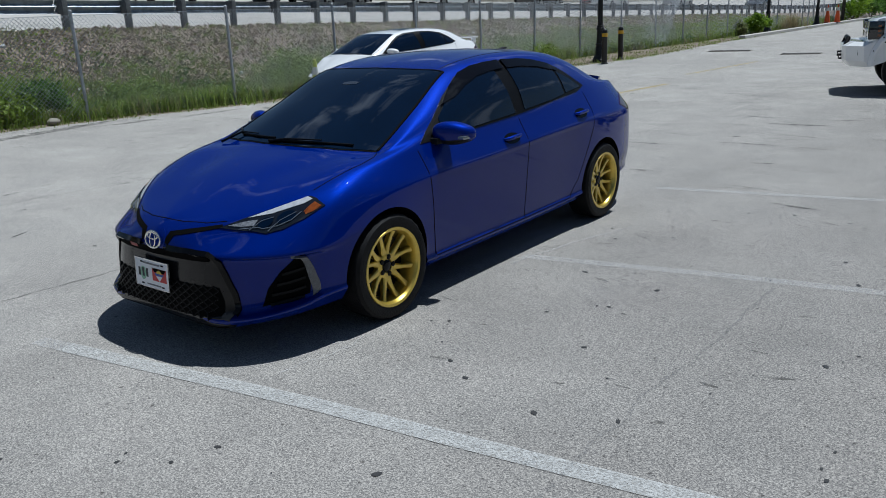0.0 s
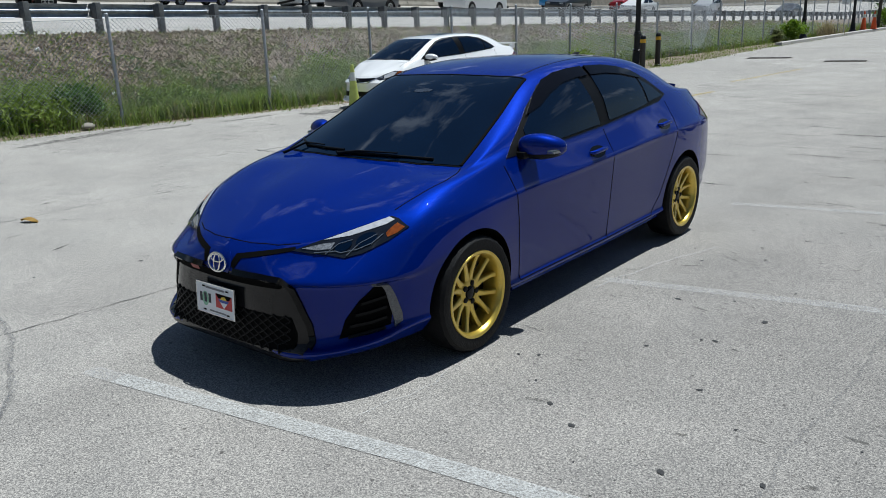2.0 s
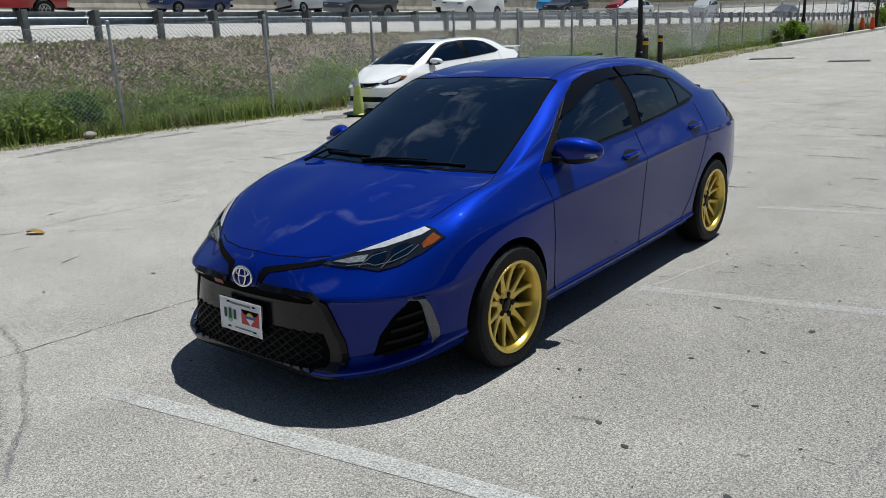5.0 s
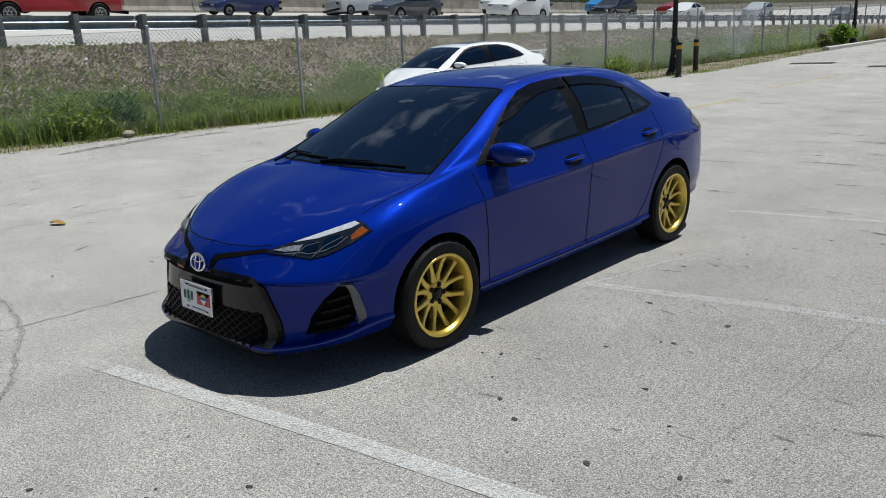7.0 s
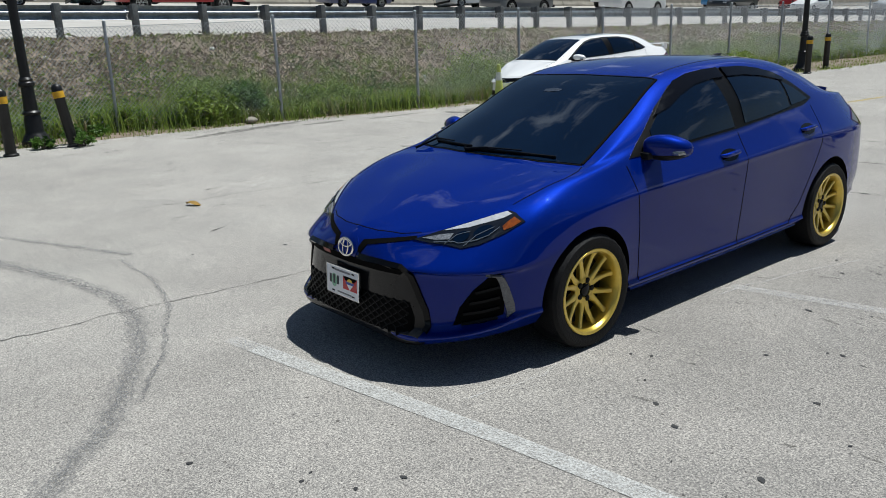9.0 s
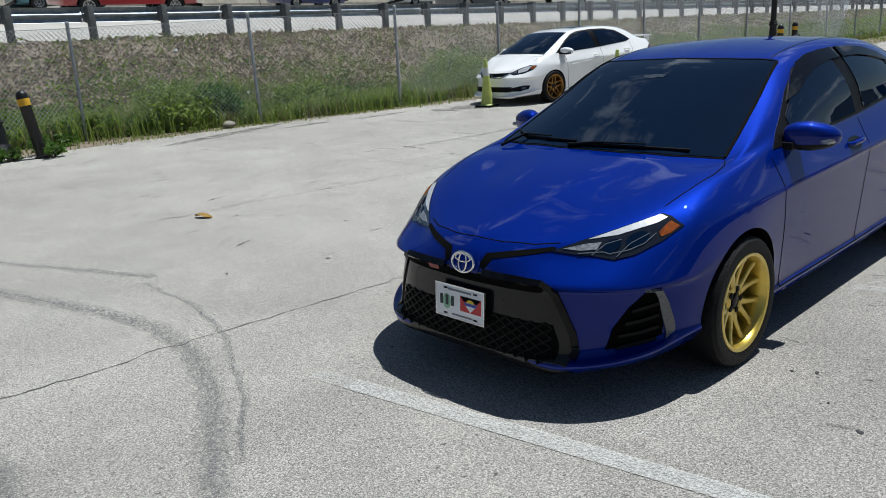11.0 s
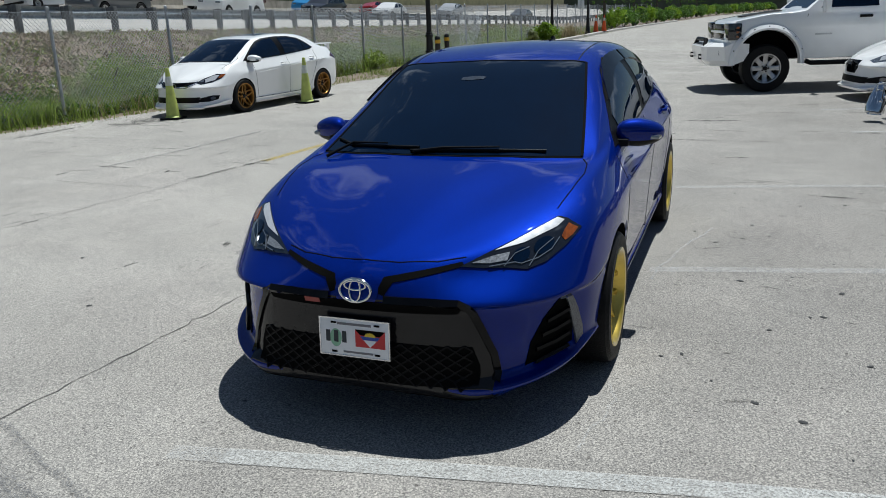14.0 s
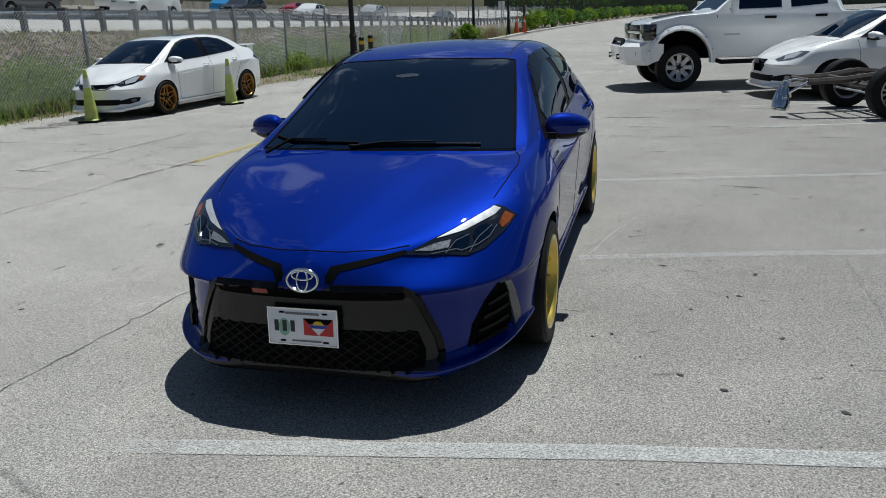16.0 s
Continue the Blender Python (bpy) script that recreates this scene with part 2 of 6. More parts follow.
CRACK = worn_paint("dark_crack", (0.10, 0.095, 0.09), 0.32, 0.52, 4.0)
PATCH = worn_paint("dark_wet_stain", (0.10, 0.095, 0.085), 0.42, 0.66, 9.0)
IRON = mat("rusty_frame_steel", (0.11, 0.095, 0.085), 0.6, 0.4, vary=0.5, scale=9, bump=0.4)
PLATE_WHITE = mat("plate_white", (0.84, 0.85, 0.88), 0.35, vary=0.08, scale=12)
FLAG_RED = mat("flag_red", (0.55, 0.02, 0.025), 0.4, vary=0.1)
FLAG_BLUE = mat("flag_blue", (0.02, 0.07, 0.4), 0.4, vary=0.1)
FLAG_YELLOW = mat("flag_yellow", (0.75, 0.55, 0.03), 0.4, vary=0.1)
PLATE_INK = mat("plate_dark_print", (0.02, 0.028, 0.04), 0.5, vary=0.15)
PALE_GREEN = mat("plate_pale_green", (0.3, 0.55, 0.38), 0.5, vary=0.15)


# ---- mesh helpers ----
def part(name, bm, material, parent=None, label="", smooth=True, sharp=35):
    me = bpy.data.meshes.new(name)
    bm.to_mesh(me)
    bm.free()
    for mm in material if isinstance(material, (list, tuple)) else (material,):
        me.materials.append(mm)
    if smooth:
        me.polygons.foreach_set("use_smooth", [True] * len(me.polygons))
        me.set_sharp_from_angle(angle=radians(sharp))
    ob = new(name, me)
    if parent:
        ob.parent = parent
    if label:
        tagged(ob, label)
    return ob


def thing(name, label, category, m=None, group="", kind=""):
    ob = new(name)
    ob.empty_display_size = 0.1
    if m is not None:
        ob.matrix_world = m
    return tagged(ob, label, category, group, kind)


def box_bm(x0, x1, y0, y1, z0, z1, bevel=0.0, bm=None, m=None):
    own = bm is None
    bm = bm or bmesh.new()
    g = bmesh.ops.create_cube(bm, size=1, matrix=(m or Matrix()) @ Matrix.Translation(((x0 + x1) / 2, (y0 + y1) / 2, (z0 + z1) / 2)) @ Matrix.Diagonal((x1 - x0, y1 - y0, z1 - z0, 1)))
    if bevel and own:
        bmesh.ops.bevel(bm, geom=bm.edges[:], offset=bevel, segments=2, affect="EDGES", profile=0.6)
    return bm


def lathe(rings, seg=32, bm=None, m=None, close=False):
    """Turns (radius, height) pairs about the z axis."""
    bm = bm or bmesh.new()
    m = m or Matrix()
    rows = []
    for r, h in rings:
        rows.append([bm.verts.new(m @ Vector((r * math.cos(a), r * math.sin(a), h))) for a in (2 * math.pi * i / seg for i in range(seg))])
    pairs = list(zip(rows, rows[1:])) + ([(rows[-1], rows[0])] if close else [])
    for a, b in pairs:
        for i in range(seg):
            j = (i + 1) % seg
            bm.faces.new((a[i], a[j], b[j], b[i]))
    if not close:
        bm.faces.new(rows[0][::-1])
        bm.faces.new(rows[-1])
    return bm


def tube(points, radius, seg=8, bm=None):
    """A round rod along a polyline."""
    bm = bm or bmesh.new()
    pts = [Vector(p) for p in points]
    rows = []
    for i, p in enumerate(pts):
        way = (pts[min(i + 1, len(pts) - 1)] - pts[max(i - 1, 0)]).normalized()
        q = way.to_track_quat("Z", "Y").to_matrix()
        r = radius[i] if isinstance(radius, (list, tuple)) else radius
        rows.append([bm.verts.new(p + q @ Vector((r * math.cos(2 * math.pi * k / seg), r * math.sin(2 * math.pi * k / seg), 0))) for k in range(seg)])
    for a, b in zip(rows, rows[1:]):
        for k in range(seg):
            j = (k + 1) % seg
            bm.faces.new((a[k], a[j], b[j], b[k]))
    bm.faces.new(rows[0][::-1])
    bm.faces.new(rows[-1])
    return bm


# ---- cars ----
from mathutils.bvhtree import BVHTree
from mathutils.geometry import delaunay_2d_cdt

# The shell is lofted through hull lines that run from the middle of the nose, round the corner and along the flank to the
# middle of the tail: the first stack from the sill up to the belt, the last ones over bonnet, pillars and roof.
SILL = [(0, -.95, .178), (.25, -.947, .178), (.475, -.93, .174), (.62, -.82, .19), (.735, -.66, .205), (.79, -.46, .215), (.80, 0, .20), (.80, .42, .19),
        (.80, 1.0, .19), (.80, 1.5, .19), (.80, 2.1, .20), (.80, 2.7, .22), (.76, 3.15, .24), (.66, 3.42, .26), (.38, 3.57, .27), (0, 3.60, .27)]
SKIRT = [(0, -.965, .228), (.26, -.960, .226), (.495, -.945, .222), (.665, -.828, .232), (.792, -.655, .262), (.852, -.44, .292), (.876, 0, .27), (.862, .42, .248),
         (.862, 1.0, .248), (.862, 1.5, .248), (.867, 2.1, .258), (.878, 2.7, .29), (.83, 3.17, .31), (.71, 3.46, .32), (.4, 3.62, .33), (0, 3.65, .33)]
LEDGE = [(0, -.960, .255), (.26, -.95, .255), (.465, -.912, .255), (.622, -.79, .263), (.748, -.618, .294), (.842, -.43, .322), (.886, 0, .31), (.852, .42, .285),
         (.850, 1.0, .285), (.850, 1.5, .285), (.856, 2.1, .295), (.884, 2.7, .34), (.835, 3.17, .36), (.715, 3.46, .37), (.402, 3.625, .38), (0, 3.655, .38)]
LOW = [(0, -.950, .40), (.26, -.94, .40), (.455, -.895, .40), (.613, -.775, .41), (.746, -.60, .42), (.848, -.42, .42), (.896, 0, .42), (.866, .42, .41),
       (.858, 1.0, .41), (.858, 1.5, .41), (.865, 2.1, .43), (.898, 2.7, .45), (.85, 3.18, .46), (.73, 3.48, .47), (.41, 3.64, .48), (0, 3.675, .48)]
WAIST = [(0, -.944, .53), (.26, -.928, .53), (.448, -.88, .526), (.617, -.765, .522), (.757, -.592, .518), (.856, -.40, .52), (.898, 0, .57), (.880, .42, .58),
         (.873, 1.0, .60), (.873, 1.5, .615), (.880, 2.1, .64), (.900, 2.7, .64), (.85, 3.18, .63), (.735, 3.48, .63), (.41, 3.65, .63), (0, 3.68, .63)]
BROW = [(0, -.949, .562), (.26, -.936, .562), (.458, -.893, .557), (.648, -.792, .55), (.792, -.615, .545), (.866, -.39, .565), (.893, 0, .69), (.887, .42, .745),
        (.886, 1.0, .765), (.888, 1.5, .785), (.892, 2.1, .81), (.893, 2.7, .82), (.845, 3.18, .80), (.732, 3.48, .79), (.41, 3.658, .77), (0, 3.688, .76)]
SHOULDER = [(0, -.925, .635), (.25, -.885, .635), (.43, -.795, .64), (.615, -.685, .655), (.762, -.505, .70), (.836, -.325, .752), (.875, 0, .785), (.884, .42, .79),
            (.889, 1.0, .805), (.892, 1.5, .825), (.894, 2.1, .85), (.882, 2.7, .875), (.83, 3.17, .87), (.72, 3.47, .85), (.4, 3.66, .83), (0, 3.69, .82)]
BELT = [(0, -.868, .685), (.24, -.825, .688), (.425, -.725, .708), (.585, -.575, .755), (.712, -.395, .808), (.772, -.20, .862), (.798, .06, .91), (.812, .42, .953),
        (.815, 1.0, .972), (.81, 1.5, .995), (.80, 2.1, 1.04), (.755, 2.7, 1.085), (.68, 3.15, 1.085), (.58, 3.40, 1.065), (.33, 3.56, 1.055), (0, 3.60, 1.055)]
MID = [(0, -.866, .688), (.17, -.80, .706), (.32, -.68, .742), (.455, -.52, .797), (.575, -.325, .856), (.67, -.12, .908), (.745, .10, .937), (.765, .47, 1.015),
       (.748, 1.0, 1.15), (.75, 1.5, 1.20), (.735, 2.1, 1.215), (.69, 2.68, 1.175), (.63, 3.13, 1.10), (.54, 3.38, 1.078), (.30, 3.54, 1.075), (0, 3.598, 1.058)]
RAIL = [(0, -.864, .691), (.11, -.785, .718), (.21, -.645, .765), (.30, -.47, .823), (.38, -.27, .875), (.50, -.06, .925), (.705, .165, .955), (.655, .57, 1.13),
        (.585, 1.0, 1.325), (.60, 1.5, 1.388), (.59, 2.1, 1.38), (.555, 2.63, 1.30), (.53, 3.10, 1.12), (.45, 3.36, 1.092), (.25, 3.52, 1.085), (0, 3.596, 1.06)]
CROWN = [(0, -.862, .693), (.055, -.772, .728), (.11, -.62, .782), (.15, -.435, .845), (.19, -.235, .90), (.25, -.03, .945), (.39, .085, .972), (.37, .50, 1.165),
         (.34, .965, 1.352), (.34, 1.5, 1.425), (.335, 2.1, 1.42), (.31, 2.62, 1.355), (.29, 3.12, 1.135), (.25, 3.36, 1.10), (.13, 3.51, 1.09), (0, 3.594, 1.063)]
RIDGE = [(0, -.86, .695), (0, -.765, .731), (0, -.61, .788), (0, -.425, .851), (0, -.225, .905), (0, -.02, .948), (0, .06, .978), (0, .47, 1.172),
         (0, .94, 1.36), (0, 1.5, 1.437), (0, 2.1, 1.432), (0, 2.62, 1.368), (0, 3.12, 1.14), (0, 3.36, 1.103), (0, 3.50, 1.092), (0, 3.592, 1.066)]
HULL = (SILL, SKIRT, LEDGE, LOW, WAIST, BROW, SHOULDER, BELT, MID, RAIL, CROWN, RIDGE)


def smooth_line(pts, steps):
    """A curve through the points, with tangents held short where the spacing changes."""
    p = [np.array(q, float) for q in pts]
    tan = []
    for i in range(len(p)):
        a, b = p[max(i - 1, 0)], p[min(i + 1, len(p) - 1)]
        t = (b - a) / 2
        near = min([np.linalg.norm(p[j] - p[i]) for j in (i - 1, i + 1) if 0 <= j < len(p)])
        n = np.linalg.norm(t)
        tan.append(t if n < 1e-9 else t * min(1.0, 1.25 * near / n))
    out = []
    for i in range(len(p) - 1):
        for k in range(steps):
            f = k / steps
            h = (2 * f**3 - 3 * f**2 + 1, f**3 - 2 * f**2 + f, -2 * f**3 + 3 * f**2, f**3 - f**2)
            out.append(h[0] * p[i] + h[1] * tan[i] + h[2] * p[i + 1] + h[3] * tan[i + 1])
    out.append(p[-1])
    return out


class Shell:
    """The closed skin of a car, and patches cut to its shape."""

    def __init__(self, scale=(1, 1, 1), steps=7, vsteps=5, hull=HULL):
        s = np.array(scale)
        long = [smooth_line(row, steps) for row in hull]
        cols = [smooth_line([r[i] for r in long], vsteps) for i in range(len(long[0]))]
        cols = [[np.array((0, c[0][1], c[0][2]))] + c for c in cols]
        bm = bmesh.new()
        for side in (1, -1):
            grid = [[bm.verts.new(Vector(q * s * (side, 1, 1))) for q in c] for c in cols]
            for a, b in zip(grid, grid[1:]):
                for i in range(len(a) - 1):
                    f = (a[i], b[i], b[i + 1], a[i + 1])
                    bm.faces.new(f if side == 1 else f[::-1])
        bmesh.ops.remove_doubles(bm, verts=bm.verts[:], dist=0.0004)
        bmesh.ops.dissolve_degenerate(bm, edges=bm.edges[:], dist=0.0003)
        bmesh.ops.holes_fill(bm, edges=[e for e in bm.edges if e.is_boundary])
        bmesh.ops.recalc_face_normals(bm, faces=bm.faces[:])
        self.bm, self.tree, self.scale = bm, BVHTree.FromBMesh(bm), s

    def at(self, a, b, view, off=0.0):
        sx, sy, sz = self.scale
        ray = {"front": ((a * sx, -4, b * sz), (0, 1, 0)), "left": ((4, a * sy, b * sz), (-1, 0, 0)), "right": ((-4, a * sy, b * sz), (1, 0, 0)),
               "top": ((a * sx, b * sy, 4), (0, 0, -1)), "rear": ((a * sx, 8, b * sz), (0, -1, 0))}[view]
        hit, n, _, _ = self.tree.ray_cast(Vector(ray[0]), Vector(ray[1]))
        if hit is None:
            hit, n, _, _ = self.tree.find_nearest(Vector(ray[0]) + Vector(ray[1]) * 3.2)
        return hit + n * off, n

    def patch(self, poly, view, off=0.004, cell=0.035, thick=0.0):
        """A sheet over the skin inside an outline given in that view, standing off by so much, with a rim down to the skin."""
        pts = []
        for (ax, ay), (bx, by) in zip(poly, list(poly[1:]) + [poly[0]]):
            n = max(1, int(math.hypot(bx - ax, by - ay) / cell))
            pts += [(ax + (bx - ax) * k / n, ay + (by - ay) * k / n) for k in range(n)]
        edge = len(pts)
        xs, ys = [p[0] for p in pts], [p[1] for p in pts]
        gx = np.arange(min(xs) + cell / 2, max(xs), cell)
        gy = np.arange(min(ys) + cell / 2, max(ys), cell)

        def inside(x, y):
            c = False
            for i in range(edge):
                (x0, y0), (x1, y1) = pts[i], pts[i - 1]
                if (y0 > y) != (y1 > y) and x < (x1 - x0) * (y - y0) / (y1 - y0) + x0:
                    c = not c
            return c and min((x - p[0]) ** 2 + (y - p[1]) ** 2 for p in pts) > (cell * 0.35) ** 2

        pts += [(float(x), float(y)) for x in gx for y in gy if inside(x, y)]
        res = delaunay_2d_cdt([Vector(p) for p in pts], [(i, (i + 1) % edge) for i in range(edge)], [], 1, 1e-5)
        bm = bmesh.new()
        top = [bm.verts.new(self.at(v.x, v.y, view, off)[0]) for v in res[0]]
        for f in res[2]:
            try:
                bm.faces.new([top[i] for i in f])
            except ValueError:
                pass
        out = Vector({"front": (0, -1, 0), "left": (1, 0, 0), "right": (-1, 0, 0), "top": (0, 0, 1), "rear": (0, 1, 0)}[view])
        bm.normal_update()
        if sum((f.normal.dot(out) * f.calc_area() for f in bm.faces), 0.0) < 0:
            bmesh.ops.reverse_faces(bm, faces=bm.faces[:])
        bm.normal_update()
        rim = [e for e in bm.edges if e.is_boundary]
        g = bmesh.ops.extrude_edge_only(bm, edges=rim)
        for v in [q for q in g["geom"] if isinstance(q, bmesh.types.BMVert)]:
            near, n, _, _ = self.tree.find_nearest(v.co)
            v.co = near - n * 0.004
        return bm

    def strip(self, line, view, width, off=0.002, bm=None, step=0.03, lift=0.0):
        """A narrow band along a line over the skin; lift makes it a raised moulding."""
        bm = bm or bmesh.new()
        pts = []
        for (ax, ay), (bx, by) in zip(line, line[1:]):
            n = max(1, int(math.hypot(bx - ax, by - ay) / step))
            pts += [(ax + (bx - ax) * k / n, ay + (by - ay) * k / n) for k in range(n)]
        pts.append(line[-1])
        spots = [self.at(*p, view, off) for p in pts]
        rows = []
        for i, (p, n) in enumerate(spots):
            way = spots[min(i + 1, len(spots) - 1)][0] - spots[max(i - 1, 0)][0]
            across = n.cross(way).normalized() * width / 2
            rows.append([bm.verts.new(q) for q in (p - across - n * off * 1.5, p - across * 0.8 + n * lift, p + across * 0.8 + n * lift, p + across - n * off * 1.5)])
        for a, b in zip(rows, rows[1:]):
            for k in range(3):
                bm.faces.new((a[k], b[k], b[k + 1], a[k + 1]))
        return bm

    def cut_skin(self, arches, radius, half):
        """The skin with wheel arches cut through it."""
        me = bpy.data.meshes.new("skin")
        self.bm.to_mesh(me)
        ob = bpy.data.objects.new("skin", me)
        scene.collection.objects.link(ob)
        cut = bmesh.new()
        for y, z in arches:
            for s in (1, -1):
                m = Matrix.Translation((s * half, y, z)) @ Matrix.Rotation(radians(90), 4, "Y")
                lathe([(radius, -0.22), (radius, 0.30)], 48, cut, m)
        bmesh.ops.recalc_face_normals(cut, faces=cut.faces[:])
        cme = bpy.data.meshes.new("cutter")
        cut.to_mesh(cme)
        cob = bpy.data.objects.new("cutter", cme)
        scene.collection.objects.link(cob)
        md = ob.modifiers.new("arches", "BOOLEAN")
        md.operation, md.object, md.solver = "DIFFERENCE", cob, "EXACT"
        done = bpy.data.meshes.new_from_object(ob.evaluated_get(bpy.context.evaluated_depsgraph_get()))
        bm = bmesh.new()
        bm.from_mesh(done)
        for o, d in ((ob, me), (cob, cme)):
            bpy.data.objects.remove(o)
            bpy.data.meshes.remove(d)
        bpy.data.meshes.remove(done)
        return bm


def cab_forward(y):
    """How far forward a compact cabin stands, by the place along the car."""
    return float(np.interp(y, (-0.9, -0.4, 0.0, 0.5, 1.0, 1.5, 2.1), (0, -0.05, -0.22, -0.28, -0.25, -0.12, 0)))


def forward_hull():
    rows = [[(x, y + (1.0 if k >= len(HULL) - 4 else 0.6 if k == len(HULL) - 5 else 0.0) * cab_forward(y), z) for x, y, z in row] for k, row in enumerate(HULL)]
    return rows


def mirrored(poly):
    return [(-x, y) for x, y in poly][::-1]


def wheel(name, parent, x, y, radius, rim, width, side, finish, spokes, style, tyre_label=""):
    """A wheel with its axle along x: tyre, dished rim and spokes, hub cap and nuts; side is +1 for the car's left."""
    hub = part(name, lathe([(rim * 0.16, -0.02), (rim * 0.16, 0.0)], 20), GLOSS_BLACK, parent)
    hub.matrix_local = pose(x, y, radius) @ Matrix.Rotation(radians(90 * side), 4, "Y")
    w = width / 2
    tyre = lathe([(rim * 0.98, -w), (rim * 1.05, -w), (radius * 0.93, -w), (radius * 0.985, -w * 0.86), (radius, -w * 0.6), (radius, 0), (radius, w * 0.6), (radius * 0.985, w * 0.86),
                  (radius * 0.93, w * 1.02), (rim * 1.16, w * 1.05), (rim * 1.03, w * 0.98), (rim * 0.99, w * 0.9), (rim * 0.97, 0)], 56, close=True)
    # tread blocks: every other rib of the shoulders stands proud
    for v in tyre.verts:
        r = math.hypot(v.co.x, v.co.y)
        if r > radius * 0.975 and abs(v.co.z) > w * 0.3 and round(math.atan2(v.co.y, v.co.x) / (2 * math.pi / 56)) % 2:
            v.co.x, v.co.y = v.co.x * (1 - 0.005 / r), v.co.y * (1 - 0.005 / r)
    part("tyre", tyre, RUBBER, hub, tyre_label, sharp=28)
    # barrel with an outer lip and a deep step
    barrel = lathe([(rim * 0.90, -w * 0.9), (rim * 0.985, -w * 0.95), (rim * 0.96, 0), (rim * 1.0, w * 0.86), (rim * 1.045, w * 0.97), (rim * 1.03, w * 1.03), (rim * 0.965, w * 1.0),
                    (rim * 0.93, w * 0.90), (rim * 0.90, w * 0.45), (rim * 0.86, 0.0), (rim * 0.85, -w * 0.8)], 56, close=True)
    part("rim", barrel, finish, hub)
    face = w * (0.46 if style == "dish" else 0.62)
    # black disc stands in for the shade inside the barrel, behind the spokes
    back = lathe([(rim * 0.80, -0.05), (rim * 0.845, face - 0.058)], 40)
    part("barrel_shade_disc", back, BLACK, hub)
    core = lathe([(rim * 0.33, face - 0.035), (rim * 0.33, face - 0.006), (rim * 0.26, face), (rim * 0.19, face), (rim * 0.165, face - 0.012)], 36)
    part("wheel_centre", core, finish, hub)
    arm = bmesh.new()
    span = 2 * math.pi / spokes
    for k in range(spokes):
        for s in (-1, 1):
            a0, a1 = (k + (0.5 if style == "dish" else 0)) * span + s * span * (0.35 if style == "dish" else 0.10), (k + (0.5 if style == "dish" else 0)) * span + s * span * (0.225 if style == "dish" else 0.09 if style == "slot" else 0.26 if style != "mesh" else 0.42)
            p0, p1 = rim * 0.30, rim * 0.93
            hwk = 2.0 if style == "slot" else 1.0
            rows = []
            for f, zf, hw in ((0, face - 0.004, 0.020), (0.35, face + 0.001, 0.013), (0.75, face + w * 0.10, 0.011), (1, face + w * 0.22, 0.016)):
                r, a = p0 + (p1 - p0) * f, a0 + (a1 - a0) * f
                c, t = Vector((r * math.cos(a), r * math.sin(a), 0)), Vector((-math.sin(a), math.cos(a), 0))
                hw *= hwk * rim / (0.205 if style == "dish" else 0.22)
                rows.append([arm.verts.new(c + t * q * hw + Vector((0, 0, zz))) for q, zz in ((-1, zf - 0.034), (-1, zf - 0.006), (-0.6, zf), (0.6, zf), (1, zf - 0.006), (1, zf - 0.034))])
            for a, b in zip(rows, rows[1:]):
                for i in range(6):
                    j = (i + 1) % 6
                    arm.faces.new((a[i], b[i], b[j], a[j]))
    bmesh.ops.recalc_face_normals(arm, faces=arm.faces[:])
    part("spokes", arm, finish, hub)
    part("centre_cap", lathe([(rim * 0.15, face - 0.012), (rim * 0.15, face + 0.002), (rim * 0.12, face + 0.006)], 24), GLOSS_BLACK, hub)
    nut = None
    for k in range(5):
        a = 2 * math.pi * k / 5 + 0.3
        if nut is None:
            nut = part("lug_nut", lathe([(0.016, face - 0.01), (0.016, face + 0.003), (0.008, face + 0.006)], 10), BLACK, hub)
            data = nut.data
        else:
            nut = new("lug_nut", data)
            nut.parent = hub
        nut.matrix_local = pose(rim * 0.23 * math.cos(a), rim * 0.23 * math.sin(a), 0)
    return hub


def gaps(sh, car, view):
    """Shut lines of the two doors on one flank."""
    lines = (("door_gap", [(0.45, 0.262), (0.425, 0.45), (0.41, 0.62), (0.385, 0.80), (0.36, 0.93)]), ("door_gap", [(1.50, 0.262), (1.515, 0.5), (1.52, 0.75), (1.50, 0.985)]),
             ("door_gap", [(2.28, 0.40), (2.40, 0.62), (2.50, 0.80), (2.53, 0.93), (2.52, 1.06)]), ("sill_gap", [(0.45, 0.262), (1.5, 0.262), (2.16, 0.275), (2.28, 0.40)]))
    for name, line in lines:
        part(name, sh.strip(line, view, 0.007, 0.0012), VOID, car)


